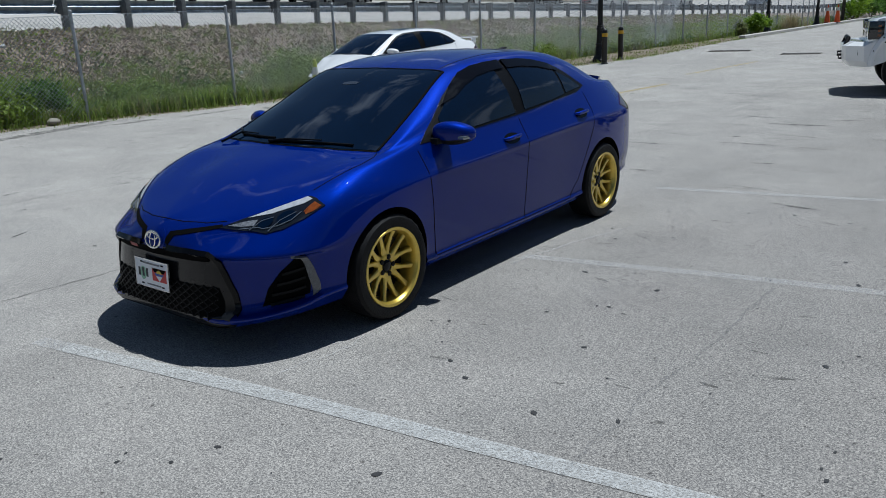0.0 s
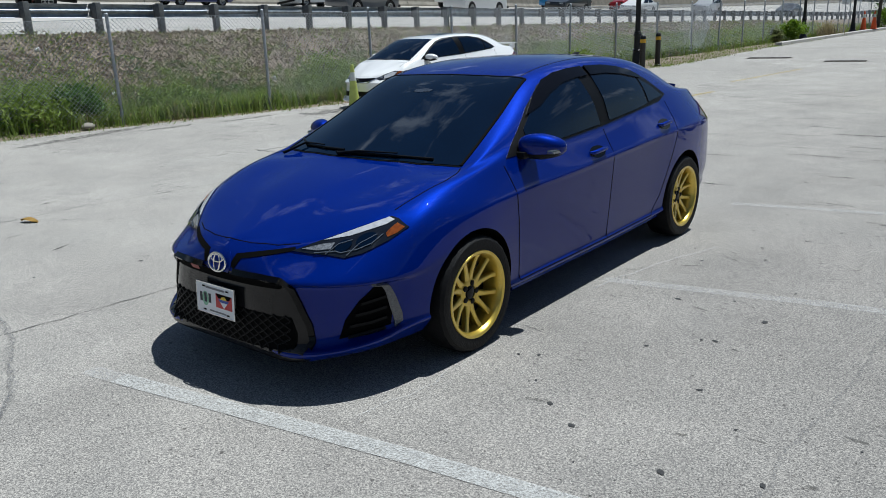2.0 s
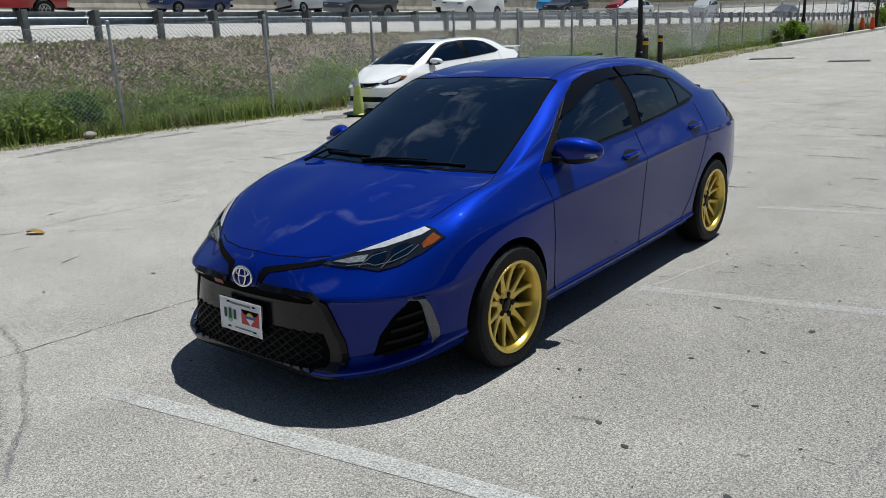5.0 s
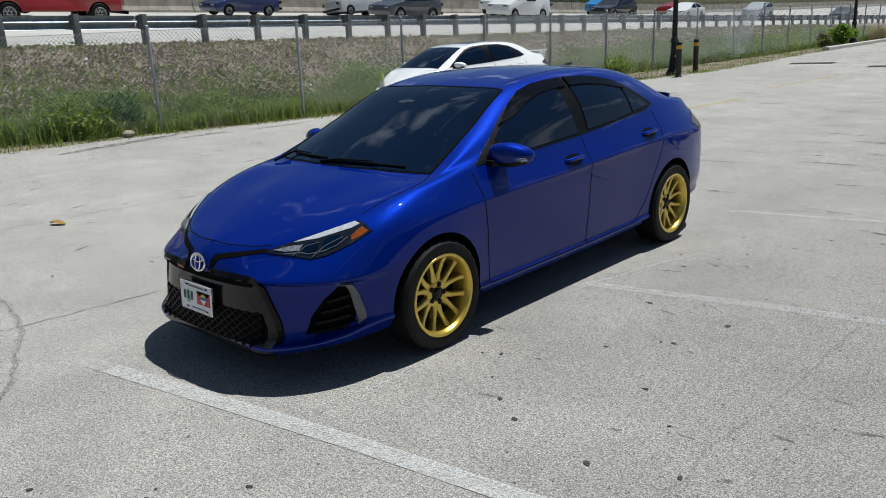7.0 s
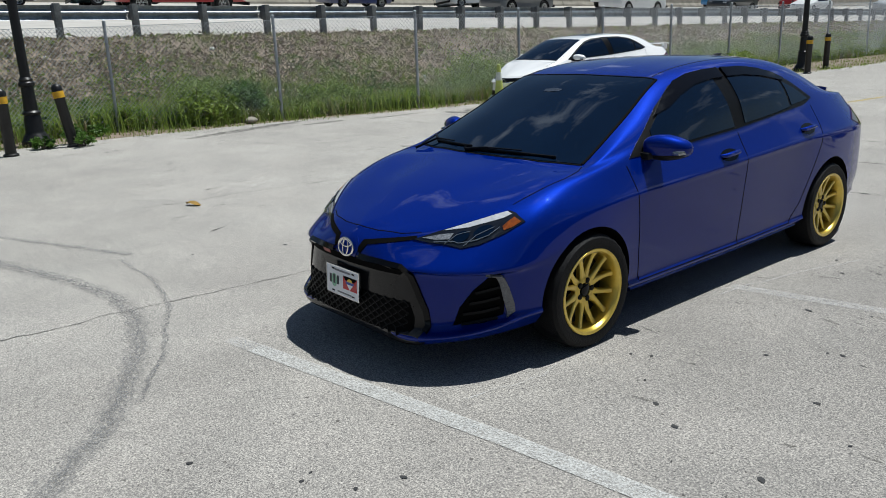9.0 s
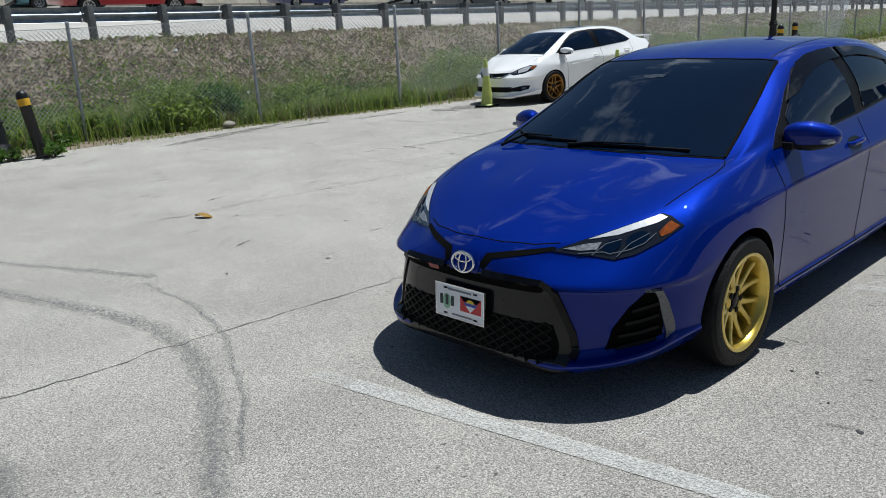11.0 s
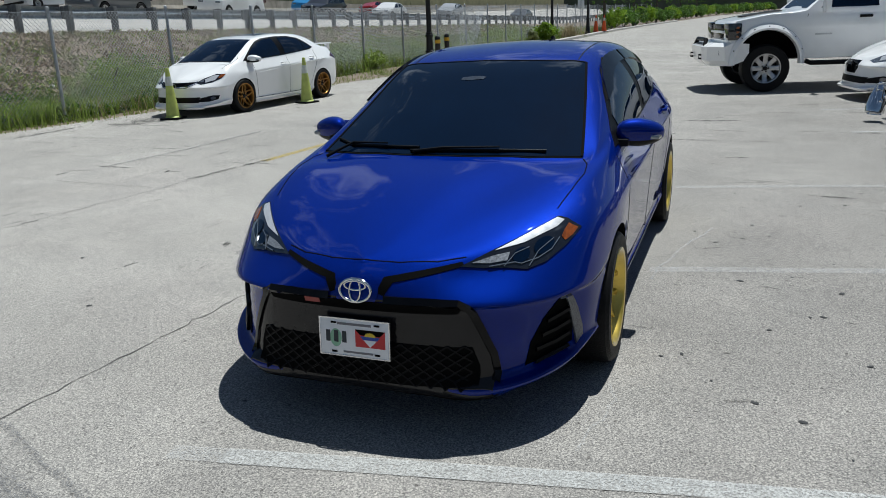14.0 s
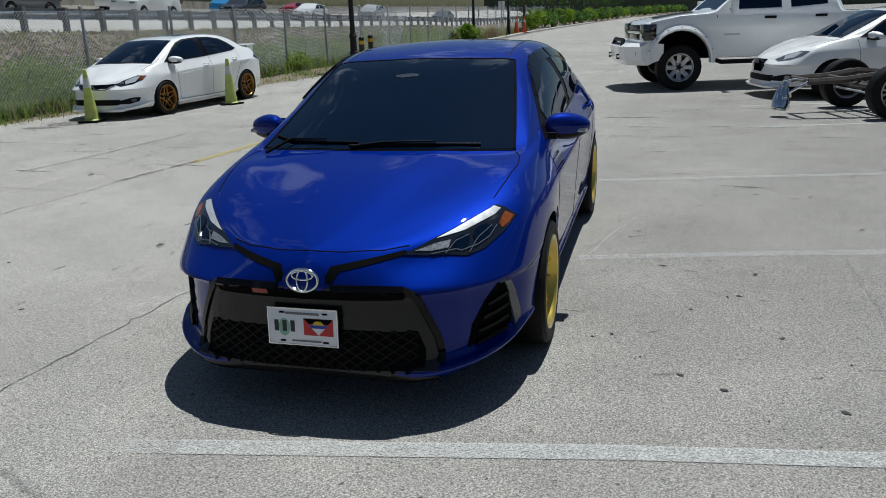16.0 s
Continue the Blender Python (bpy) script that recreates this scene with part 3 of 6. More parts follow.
def side_glass(sh, car, view, visor=True, shift=lambda y: 0.0):
    moved = lambda poly: [(y + shift(y), z) for y, z in poly]
    dlo = [(0.40, 0.962), (0.60, 1.075), (0.80, 1.20), (1.0, 1.30), (1.18, 1.352), (1.5, 1.375), (1.85, 1.367), (2.12, 1.32), (2.34, 1.235), (2.57, 1.108), (2.42, 1.072), (2.1, 1.052), (1.5, 1.006), (0.9, 0.978)]
    trim = part("window_trim", sh.patch(moved(dlo), view, 0.004), BLACK, car, "matt black window surround")
    part("front_window", sh.patch(moved([(0.62, 0.985), (0.66, 1.085), (0.84, 1.195), (1.02, 1.283), (1.20, 1.328), (1.39, 1.342), (1.47, 1.02), (0.9, 0.992)]), view, 0.008), TINT, trim, "dark tinted door glass")
    part("rear_window", sh.patch(moved([(1.60, 1.03), (1.545, 1.345), (1.85, 1.338), (2.06, 1.298), (2.16, 1.25), (2.205, 1.078), (2.0, 1.058)]), view, 0.008), TINT, trim, "dark tinted door glass")
    part("quarter_window", sh.patch(moved([(2.235, 1.085), (2.195, 1.245), (2.34, 1.19), (2.50, 1.105)]), view, 0.008), TINT, trim, "small dark tinted quarter glass")
    if visor:
        for sheet_line in ([(0.74, 1.15), (0.90, 1.25), (1.05, 1.318), (1.20, 1.352), (1.35, 1.366), (1.505, 1.371), (1.505, 1.318), (1.35, 1.312), (1.20, 1.292), (1.05, 1.25), (0.90, 1.19)],
                           [(1.545, 1.371), (1.75, 1.366), (1.95, 1.342), (2.12, 1.305), (2.24, 1.262), (2.21, 1.248), (2.10, 1.268), (1.95, 1.295), (1.75, 1.315), (1.545, 1.318)]):
            part("rain_visor", sh.patch(sheet_line, view, 0.016, 0.03), VISOR, car, "smoked acrylic rain visor")


def mirror_part(car, sh, side, paint):
    """A door mirror on its stalk, with the indicator at its tip."""
    bm = bmesh.new()
    bmesh.ops.create_uvsphere(bm, u_segments=28, v_segments=16, radius=1)
    for v in bm.verts:
        x, y, z = v.co
        sq = lambda q, e: math.copysign(abs(q) ** e, q)
        x, z = sq(x, 0.75), sq(z, 0.72)
        y = sq(y, 0.8)
        k = 1 - 0.28 * max(0, x)
        v.co = ((x * 0.118 + 0.905) * side, 0.61 + y * 0.075 * (1 if y < 0 else 0.75) + 0.05 * (x + 0.2), 1.005 + z * 0.072 * k - 0.006 * x)
    if side < 0:
        bmesh.ops.reverse_faces(bm, faces=bm.faces[:])
    for f in bm.faces:
        f.material_index = 1 if f.calc_center_median().z < 0.968 else 0
    cup = part("door_mirror", bm, [paint, BLACK], car, "body-coloured door mirror on a black base")
    stem = box_bm(0.74, 0.86, 0.50, 0.60, 0.945, 0.985, 0.012)
    for v in stem.verts:
        v.co.x *= side
    if side < 0:
        bmesh.ops.reverse_faces(stem, faces=stem.faces[:])
    part("mirror_stalk", stem, BLACK, cup)
    g = box_bm(0.80, 0.97, 0.662, 0.668, 0.955, 1.05, 0.003)
    for v in g.verts:
        v.co.x *= side
    part("mirror_glass", g, CHROME, cup)
    blink = box_bm(0.93, 1.016, 0.575, 0.66, 0.972, 0.996, 0.009)
    for v in blink.verts:
        v.co.x = (v.co.x if v.co.y > 0.6 else v.co.x - 0.012) * side
    part("indicator", blink, LENS, cup, "clear turn indicator lens")


def handle(car, sh, view, y, z):
    side = 1 if view == "left" else -1
    oval = [(y + 0.095 * math.cos(a), z + 0.036 * math.sin(a)) for a in (2 * math.pi * k / 20 for k in range(20))]
    # flat black oval gives the recess behind the grip its shade
    part("handle_cup_shade", sh.patch(oval, view, 0.0015, 0.02), GLOSS_BLACK, car)
    p0, p1, p2 = (sh.at(y + d, z + e, view, 0.0)[0] for d, e in ((-0.095, 0.004), (0.0, 0.010), (0.10, 0.012)))
    out = Vector((side, 0, 0))
    part("door_handle", tube([p0, p0 + out * 0.022 + Vector((0, 0.025, 0)), p1 + out * 0.030, p2 + out * 0.022 - Vector((0, 0.02, 0)), p2], [0.008, 0.014, 0.016, 0.014, 0.008], 10), car_paint(car), car)


def car_paint(car):
    return BLUE if car["paint"] == "blue" else WHITE_CAR


def blue_sedan():
    """The blue saloon on gold wheels."""
    car = thing("sedan", "metallic blue four-door sedan on gold multi-spoke wheels", "car")
    car["paint"] = "blue"
    sh = Shell(steps=8, vsteps=6)
    body = part("body", sh.cut_skin([(0.0, 0.315), (2.70, 0.325)], 0.352, 0.86), [BLUE, VOID], car, "glossy metallic blue bodywork", sharp=40)
    for f in body.data.polygons:
        c = f.center
        for y, z in ((0.0, 0.315), (2.70, 0.325)):
            d = math.hypot(c.y - y, c.z - z)
            if (abs(d - 0.352) < 0.008 and abs(f.normal.x) < 0.35) or (d < 0.352 and abs(c.x) < 0.66):
                f.material_index = 1
        if c.y < -0.75 and abs(c.x) < 0.56 and c.z < 0.20:
            f.material_index = 1
    # nose: black lower grille with its frame, mesh, slots, lamps and side vents
    half = [(0.30, 0.566), (0.415, 0.560), (0.448, 0.545), (0.492, 0.45), (0.532, 0.35), (0.548, 0.26), (0.553, 0.188), (0.30, 0.184)]
    face = half + mirrored(half)
    grille = part("grille_panel", sh.patch(face, "front", 0.003, 0.03), PANEL, car, "gloss black lower grille panel")
    part("grille_slot", sh.patch([(-0.41, 0.556), (0.41, 0.556), (0.425, 0.54), (0.41, 0.518), (-0.41, 0.518), (-0.425, 0.54)], "front", 0.006, 0.03), VOID, grille)
    frame_line = [(0.12, 0.566), (0.30, 0.566), (0.415, 0.560), (0.450, 0.543), (0.495, 0.45), (0.537, 0.35), (0.552, 0.27), (0.551, 0.24)]
    for s in (1, -1):
        part("grille_frame", sh.strip([(x * s, z) for x, z in frame_line], "front", 0.036, 0.005, lift=0.006), GLOSS_BLACK, grille)
    low = [(0.20, 0.392), (0.465, 0.385), (0.492, 0.31), (0.495, 0.235), (0.20, 0.222)]
    part("grille_opening", sh.patch(low + mirrored(low), "front", 0.006, 0.03), VOID, grille)
    mesh = bmesh.new()
    for k in range(-14, 15):
        for d in (1, -1):
            line = [(k * 0.062 + d * 0.031 * j, 0.222 + 0.021 * j) for j in range(9)]
            line = [p for p in line if abs(p[0]) < 0.487]
            if len(line) > 1:
                sh.strip(line, "front", 0.008, 0.008, mesh, 0.05, lift=0.003)
    part("grille_mesh", mesh, BLACK, grille, "black honeycomb grille mesh")
    part("grille_badge", sh.patch([(-0.235, 0.532), (-0.165, 0.532), (-0.165, 0.555), (-0.235, 0.555)], "front", 0.008, 0.02), mat("red_badge", (0.35, 0.06, 0.05), 0.5, vary=0.3, scale=60), grille, "small red badge")
    for s in (1, -1):
        f = (lambda p: p) if s == 1 else mirrored
        part("nose_slot", sh.patch(f([(0.085, 0.59), (0.108, 0.646), (0.22, 0.664), (0.39, 0.688), (0.402, 0.674), (0.24, 0.645), (0.148, 0.629), (0.118, 0.58)]), "front", 0.003, 0.02), VOID, car, "black slot between emblem and headlight")
        lampo = [(0.385, 0.672), (0.47, 0.708), (0.58, 0.752), (0.70, 0.802), (0.735, 0.792), (0.792, 0.758), (0.75, 0.708), (0.69, 0.664), (0.63, 0.648), (0.56, 0.658), (0.47, 0.662)]
        lamp = part("headlight", sh.patch(f(lampo), "front", 0.005, 0.022), LAMP_DARK, car, "smoked headlight with bright upper strip and amber corner")
        part("light_strip", sh.patch(f([(0.50, 0.715), (0.58, 0.748), (0.695, 0.798), (0.724, 0.788), (0.705, 0.771), (0.60, 0.732)]), "front", 0.008, 0.02), SILVER, lamp)
        part("corner_lens", sh.patch(f([(0.742, 0.776), (0.780, 0.757), (0.764, 0.735), (0.742, 0.722), (0.727, 0.738), (0.733, 0.760)]), "front", 0.008, 0.018), AMBER, lamp, "amber corner lens")
        part("park_lens", sh.patch(f([(0.425, 0.680), (0.50, 0.699), (0.555, 0.706), (0.552, 0.680), (0.49, 0.675)]), "front", 0.009, 0.014), PARK, lamp)
        for cx, cz, r in ((0.598, 0.693, 0.024), (0.672, 0.715, 0.028)):
            ring = [(cx + r * 1.25 * math.cos(a), cz + r * math.sin(a)) for a in (2 * math.pi * k / 18 for k in range(18))]
            part("projector", sh.patch(f(ring), "front", 0.010, 0.012), TINT, lamp)
        part("lamp_trim", sh.strip([(x * s, z) for x, z in ((0.49, 0.664), (0.58, 0.672), (0.605, 0.666), (0.66, 0.678), (0.70, 0.70), (0.72, 0.735))], "front", 0.0045, 0.008, lift=0.003), LENS, lamp)
        for seg in (((0.545, 0.66), (0.575, 0.70), (0.62, 0.715)), ((0.635, 0.655), (0.655, 0.70), (0.70, 0.735))):
            part("lamp_divider", sh.strip([(x * s, z) for x, z in seg], "front", 0.004, 0.009, lift=0.003), LENS, lamp)
        vent = [(0.640, 0.272), (0.70, 0.284), (0.785, 0.312), (0.786, 0.42), (0.768, 0.512), (0.742, 0.508), (0.695, 0.445), (0.655, 0.36)]
        v = part("side_vent", sh.patch(f(vent), "front", 0.003, 0.022), VOID, car, "black triangular bumper vent with slats")
        for k in range(4):
            z = 0.285 + 0.052 * k
            x0, x1 = 0.668 + 0.016 * max(0, k - 1), 0.770
            part("vent_slat", sh.strip([(x0 * s, z - 0.008), (0.725 * s, z), (x1 * s, z + 0.016)], "front", 0.017, 0.006, lift=0.012), BLACK, v)
        fog = [(0.757, 0.532), (0.776, 0.535), (0.798, 0.45), (0.812, 0.37), (0.814, 0.325), (0.806, 0.295), (0.793, 0.325), (0.780, 0.40), (0.770, 0.47)]
        part("fog_light", sh.patch(f(fog), "front", 0.012, 0.018), FOG, v, "slim clear fog light strip")
        part("bonnet_gap", sh.strip([(0.685 * s, -0.375), (0.715 * s, -0.22), (0.738 * s, -0.05), (0.728 * s, 0.07), (0.70 * s, 0.13)], "top", 0.006, 0.0012), VOID, car)
        view = "left" if s == 1 else "right"
        side_glass(sh, car, view)
        gaps(sh, car, view)
        handle(car, sh, view, 1.33, 0.868)
        handle(car, sh, view, 2.34, 0.918)
        mirror_part(car, sh, s, BLUE)
        part("sill_moulding", sh.strip([(0.38, 0.222), (1.2, 0.218), (2.3, 0.232)], view, 0.03, 0.003, lift=0.006), BLUE, car)
        tl = [(3.12, 0.90), (3.30, 0.965), (3.46, 0.985), (3.46, 0.84), (3.33, 0.83)]
        part("tail_light", sh.patch(tl, view, 0.006, 0.03), RED_LENS, car, "dark red tail light")
    part("bonnet_gap", sh.strip([(-0.40, -0.745), (-0.30, -0.80), (-0.15, -0.838), (0, -0.852), (0.15, -0.838), (0.30, -0.80), (0.40, -0.745)], "top", 0.006, 0.0012), VOID, car)
    # emblem: an oval ring holding two crossed ovals
    em = part("emblem", tube_ring(0.068, 0.046, 0.006), CHROME, car, "oval chrome emblem")
    em.matrix_local = pose(0, -0.949, 0.598, 80, 0, 0)
    for rx, ry, dy in ((0.024, 0.044, 0.0), (0.046, 0.018, 0.020)):
        inner = part("emblem_ring", tube_ring(rx, ry, 0.004), CHROME, em)
        inner.matrix_local = pose(0, dy, 0.002)
    part("emblem_seat", sh.patch([(0.095 * math.cos(a), 0.592 + 0.073 * math.sin(a)) for a in (2 * math.pi * k / 26 for k in range(26))], "front", 0.004, 0.02), BLUE, car)
    # plate
    plate = part("front_plate", box_bm(-0.152, 0.152, -0.003, 0.003, -0.076, 0.076, 0.0025), PLATE_WHITE, car, "white plate with a small red flag")
    plate.matrix_local = pose(0, -0.982, 0.408, -4, 0, 0)
    rimbm = bmesh.new()
    for a in ((-0.156, 0.156, -0.005, 0.005, 0.075, 0.080), (-0.156, 0.156, -0.005, 0.005, -0.080, -0.075), (-0.156, -0.151, -0.005, 0.005, -0.075, 0.075), (0.151, 0.156, -0.005, 0.005, -0.075, 0.075)):
        box_bm(*a, bm=rimbm)
    part("plate_frame", rimbm, CHROME, plate)

    def flat(name, pts, material, lift):
        bm = bmesh.new()
        bm.faces.new([bm.verts.new((x, -0.0032 - lift, z)) for x, z in pts])
        g = bmesh.ops.extrude_face_region(bm, geom=bm.faces[:])
        bmesh.ops.translate(bm, verts=[q for q in g["geom"] if isinstance(q, bmesh.types.BMVert)], vec=(0, 0.001, 0))
        bmesh.ops.recalc_face_normals(bm, faces=bm.faces[:])
        return part(name, bm, material, plate, smooth=False)

    fx0, fx1, fz0, fz1 = 0.005, 0.135, -0.034, 0.038
    mx = (fx0 + fx1) / 2
    flat("flag_field", [(fx0, fz0), (fx1, fz0), (fx1, fz1), (fx0, fz1)], FLAG_RED, 0.0008)
    flat("flag_black", [(fx0 + 0.022, fz1 - 0.022), (fx1 - 0.022, fz1 - 0.022), (fx1, fz1), (fx0, fz1)], VOID, 0.0016)
    flat("flag_blue", [(fx0 + 0.034, fz1 - 0.040), (fx1 - 0.034, fz1 - 0.040), (fx1 - 0.022, fz1 - 0.026), (fx0 + 0.022, fz1 - 0.026)], FLAG_BLUE, 0.0016)
    flat("flag_white", [(mx, fz0 + 0.002), (fx1 - 0.036, fz1 - 0.041), (fx0 + 0.036, fz1 - 0.041)], PLATE_WHITE, 0.0016)
    flat("flag_sun", [(mx + 0.024 * math.cos(a), fz1 - 0.026 + (0.020 if k % 2 else 0.013) * math.sin(a)) for k, a in enumerate(math.pi * j / 14 for j in range(15))], FLAG_YELLOW, 0.0024)
    flat("plate_print", [(-0.082 + 0.026 * math.cos(a), -0.004 + 0.038 * math.sin(a)) for a in (2 * math.pi * k / 20 for k in range(20))], PALE_GREEN, 0.0006)
    for k in range(3):
        x = -0.126 + k * 0.036
        flat("plate_bar", [(x, -0.022), (x + 0.019, -0.022), (x + 0.019, 0.026), (x, 0.026)], PLATE_INK, 0.0014)
    flat("plate_bar", [(-0.075, 0.052), (0.075, 0.052), (0.075, 0.062), (-0.075, 0.062)], mat("plate_grey_print", (0.2, 0.2, 0.22), 0.5, vary=0.2), 0.001)
    flat("plate_bar", [(-0.05, -0.064), (0.08, -0.064), (0.08, -0.056), (-0.05, -0.056)], bpy.data.materials["plate_grey_print"], 0.001)
    for x, z in ((-0.09, 0.06), (0.10, 0.06), (-0.09, -0.062), (0.10, -0.062)):
        flat("plate_hole", [(x - 0.012, z - 0.004), (x + 0.012, z - 0.004), (x + 0.012, z + 0.004), (x - 0.012, z + 0.004)], VOID, 0.0018)
    # glass
    ws = [(-0.682, 0.150), (-0.45, 0.075), (-0.2, 0.042), (0, 0.034), (0.2, 0.042), (0.45, 0.075), (0.682, 0.150), (0.655, 0.34), (0.605, 0.65), (0.545, 0.985), (0.40, 0.965), (0.2, 0.945), (0, 0.938), (-0.2, 0.945), (-0.40, 0.965), (-0.545, 0.985), (-0.605, 0.65), (-0.655, 0.34)]
    glass = part("windshield", sh.patch(ws, "top", 0.004, 0.045), TINT, car, "dark tinted windshield")
    for s in (1, -1):
        part("glass_edge", sh.strip([(0.688 * s, 0.150), (0.66 * s, 0.34), (0.61 * s, 0.65), (0.55 * s, 0.99)], "top", 0.016, 0.004, lift=0.003), VOID, glass)
    part("glass_edge", sh.strip([(-0.55, 0.992), (-0.40, 0.973), (-0.2, 0.953), (0, 0.946), (0.2, 0.953), (0.40, 0.973), (0.55, 0.992)], "top", 0.014, 0.004, lift=0.002), VOID, glass)
    part("cowl", sh.patch([(-0.695, 0.140), (-0.45, 0.064), (-0.2, 0.032), (0, 0.024), (0.2, 0.032), (0.45, 0.064), (0.695, 0.140), (0.682, 0.148), (0.45, 0.073), (0.2, 0.040), (0, 0.032), (-0.2, 0.040), (-0.45, 0.073), (-0.682, 0.148)], "top", 0.002, 0.03), VOID, car, "black plastic cowl under the windshield")
    part("rear_glass", sh.patch([(-0.46, 2.72), (0.46, 2.72), (0.50, 3.04), (-0.50, 3.04)], "top", 0.004, 0.05), TINT, car, "dark tinted rear glass")
    for pts in (((0.52, 0.128), (0.30, 0.085), (0.02, 0.062), (-0.16, 0.06)), ((-0.12, 0.085), (-0.30, 0.10), (-0.52, 0.15), (-0.655, 0.25))):
        line = [sh.at(x, y, "top", 0.012)[0] for x, y in pts]
        wiper = part("wiper", tube(line, 0.0065, 8), BLACK, car, "black windshield wiper")
        part("wiper_arm", tube([sh.at(pts[-1][0] + 0.02, 0.05, "top", 0.012)[0], line[2] + Vector((0, 0, 0.012)), line[1] + Vector((0, 0, 0.016))], [0.009, 0.006, 0.004], 8), BLACK, wiper)
    part("interior_mirror", sh.patch([(-0.10, 0.70), (-0.05, 0.69), (0.03, 0.70), (0.04, 0.725), (-0.03, 0.735), (-0.10, 0.725)], "top", 0.006, 0.02), mat("mirror_behind_glass", (0.045, 0.055, 0.075), 0.25, vary=0.4, scale=30), car, "rear-view mirror seen through the tint")
    fin = tube([(0, 2.50, 1.38), (0, 2.56, 1.405), (0, 2.62, 1.412)], [0.028, 0.016, 0.006], 10)
    part("roof_antenna", fin, BLACK, car, "small black shark-fin antenna")
    part("boot_spoiler", sh.patch([(-0.50, 3.36), (-0.25, 3.45), (0.25, 3.45), (0.50, 3.36), (0.47, 3.44), (0.24, 3.535), (-0.24, 3.535), (-0.47, 3.44)], "top", 0.026, 0.03), BLUE, car, "low blue boot spoiler")
    for s in (1, -1):
        part("roof_seam", sh.strip([(0.50 * s, 1.02), (0.50 * s, 1.6), (0.49 * s, 2.2), (0.46 * s, 2.66)], "top", 0.008, 0.0012), BLACK, car)
        for y in (0.0, 2.70):
            w = wheel("wheel", car, s * 0.795, y, 0.315, 0.228, 0.205, s, GOLD, 6, "dish", "low-profile black tyre")
    return car


def tube_ring(rx, ry, r):
    """A closed oval rod in the xy plane."""
    bm = bmesh.new()
    n, seg = 40, 8
    rows = []
    for i in range(n):
        a = 2 * math.pi * i / n
        c, o = Vector((rx * math.cos(a), ry * math.sin(a), 0)), Vector((math.cos(a) * ry, math.sin(a) * rx, 0)).normalized()
        rows.append([bm.verts.new(c + o * r * math.cos(b) + Vector((0, 0, r * 0.7 * math.sin(b)))) for b in (2 * math.pi * k / seg for k in range(seg))])
    for i in range(n):
        a, b = rows[i], rows[(i + 1) % n]
        for k in range(seg):
            j = (k + 1) % seg
            bm.faces.new((a[k], b[k], b[j], a[j]))
    return bm



# ---- the ground, the bank and the highway ----
EDGE = [(-60, -12.2), (-20, -11.8), (0, -11.45), (3, -11.2), (5.4, -10.75), (8, -10.0), (14, -9.0), (20, -7.9), (22.7, -7.6), (30, -8.0), (34.6, -8.3), (60, -8.2), (75, -7.4), (129, -3.4), (180, 6.0), (240, 16.0)]
FENCE = [(-40, -15.2), (1.9, -12.35), (5.4, -11.15), (8, -10.55), (12, -10.3), (22, -10.1), (28, -9.7), (40, -9.7), (60, -9.9), (130, -8.0)]


def along(keys, y):
    return float(np.interp(y, [k[0] for k in keys], [k[1] for k in keys]))


def rail_z(y):
    return max(0.25, 1.95 - 0.0187 * y)


def sheet(name, xs, ys, fx, material, kind="structure", smooth=True):
    """A grid sheet; fx gives the place from (x, y)."""
    bm = bmesh.new()
    rows = [[bm.verts.new(fx(x, y)) for x in xs] for y in ys]
    for a, b in zip(rows, rows[1:]):
        for i in range(len(xs) - 1):
            bm.faces.new((a[i], a[i + 1], b[i + 1], b[i]))
    return tagged(part(name, bm, material, smooth=smooth), kind=kind)


tagged(part("ground", box_bm(-700, 700, -500, 900, -0.6, -0.12), SOIL, smooth=False), kind="structure")
lot_y = [-60, -40, -20, -10, -5, 0, 2, 4, 5.4, 7, 8, 10, 12, 14, 16, 18, 20, 21, 22.7, 25, 28, 30, 32, 34.6, 40, 50, 60, 75, 100, 129, 180, 240]
lot = sheet("pavement", [0, 0.2, 0.5, 1], lot_y, lambda f, y: (along(EDGE, y) * (1 - f) + 70 * f - (0.12 * noise.noise((0, y * 1.3, 3)) if f == 0 else 0), y, 0.0), LOT, smooth=False)
lot["label"] = "pale weathered asphalt car park"


def bank_at(f, y):
    """The verge from the lot's edge up to the guardrail: a flat foot, then the slope."""
    x0, x1 = along(EDGE, y) + 0.15, -18.7
    x = x0 + (x1 - x0) * f
    foot = along(FENCE, y) - 0.5
    g = 0.0 if x > foot else (foot - x) / (foot - x1)
    z = rail_z(y) * (g * g * (3 - 2 * g)) * 0.98 + 0.06 * noise.noise((x * 0.9, y * 0.9, 0)) * min(1, 3 * f) + 0.03 * noise.noise((x * 3, y * 3, 5)) * min(1, 3 * f)
    return (x, y, z - 0.02 * (1 - min(1, 8 * f)))


sheet("bank", [i / 36 for i in range(37)], [-40 + 0.6 * i for i in range(0, 240)] + [104 + 6 * i for i in range(20)], bank_at, SOIL)["label"] = "dry grassy roadside bank"


def road_at(x, y):
    return (x, y, rail_z(y) - 0.05 + (-18.6 - x) * 0.088 if x > -47 else rail_z(y) - 0.05 + 28.4 * 0.088)


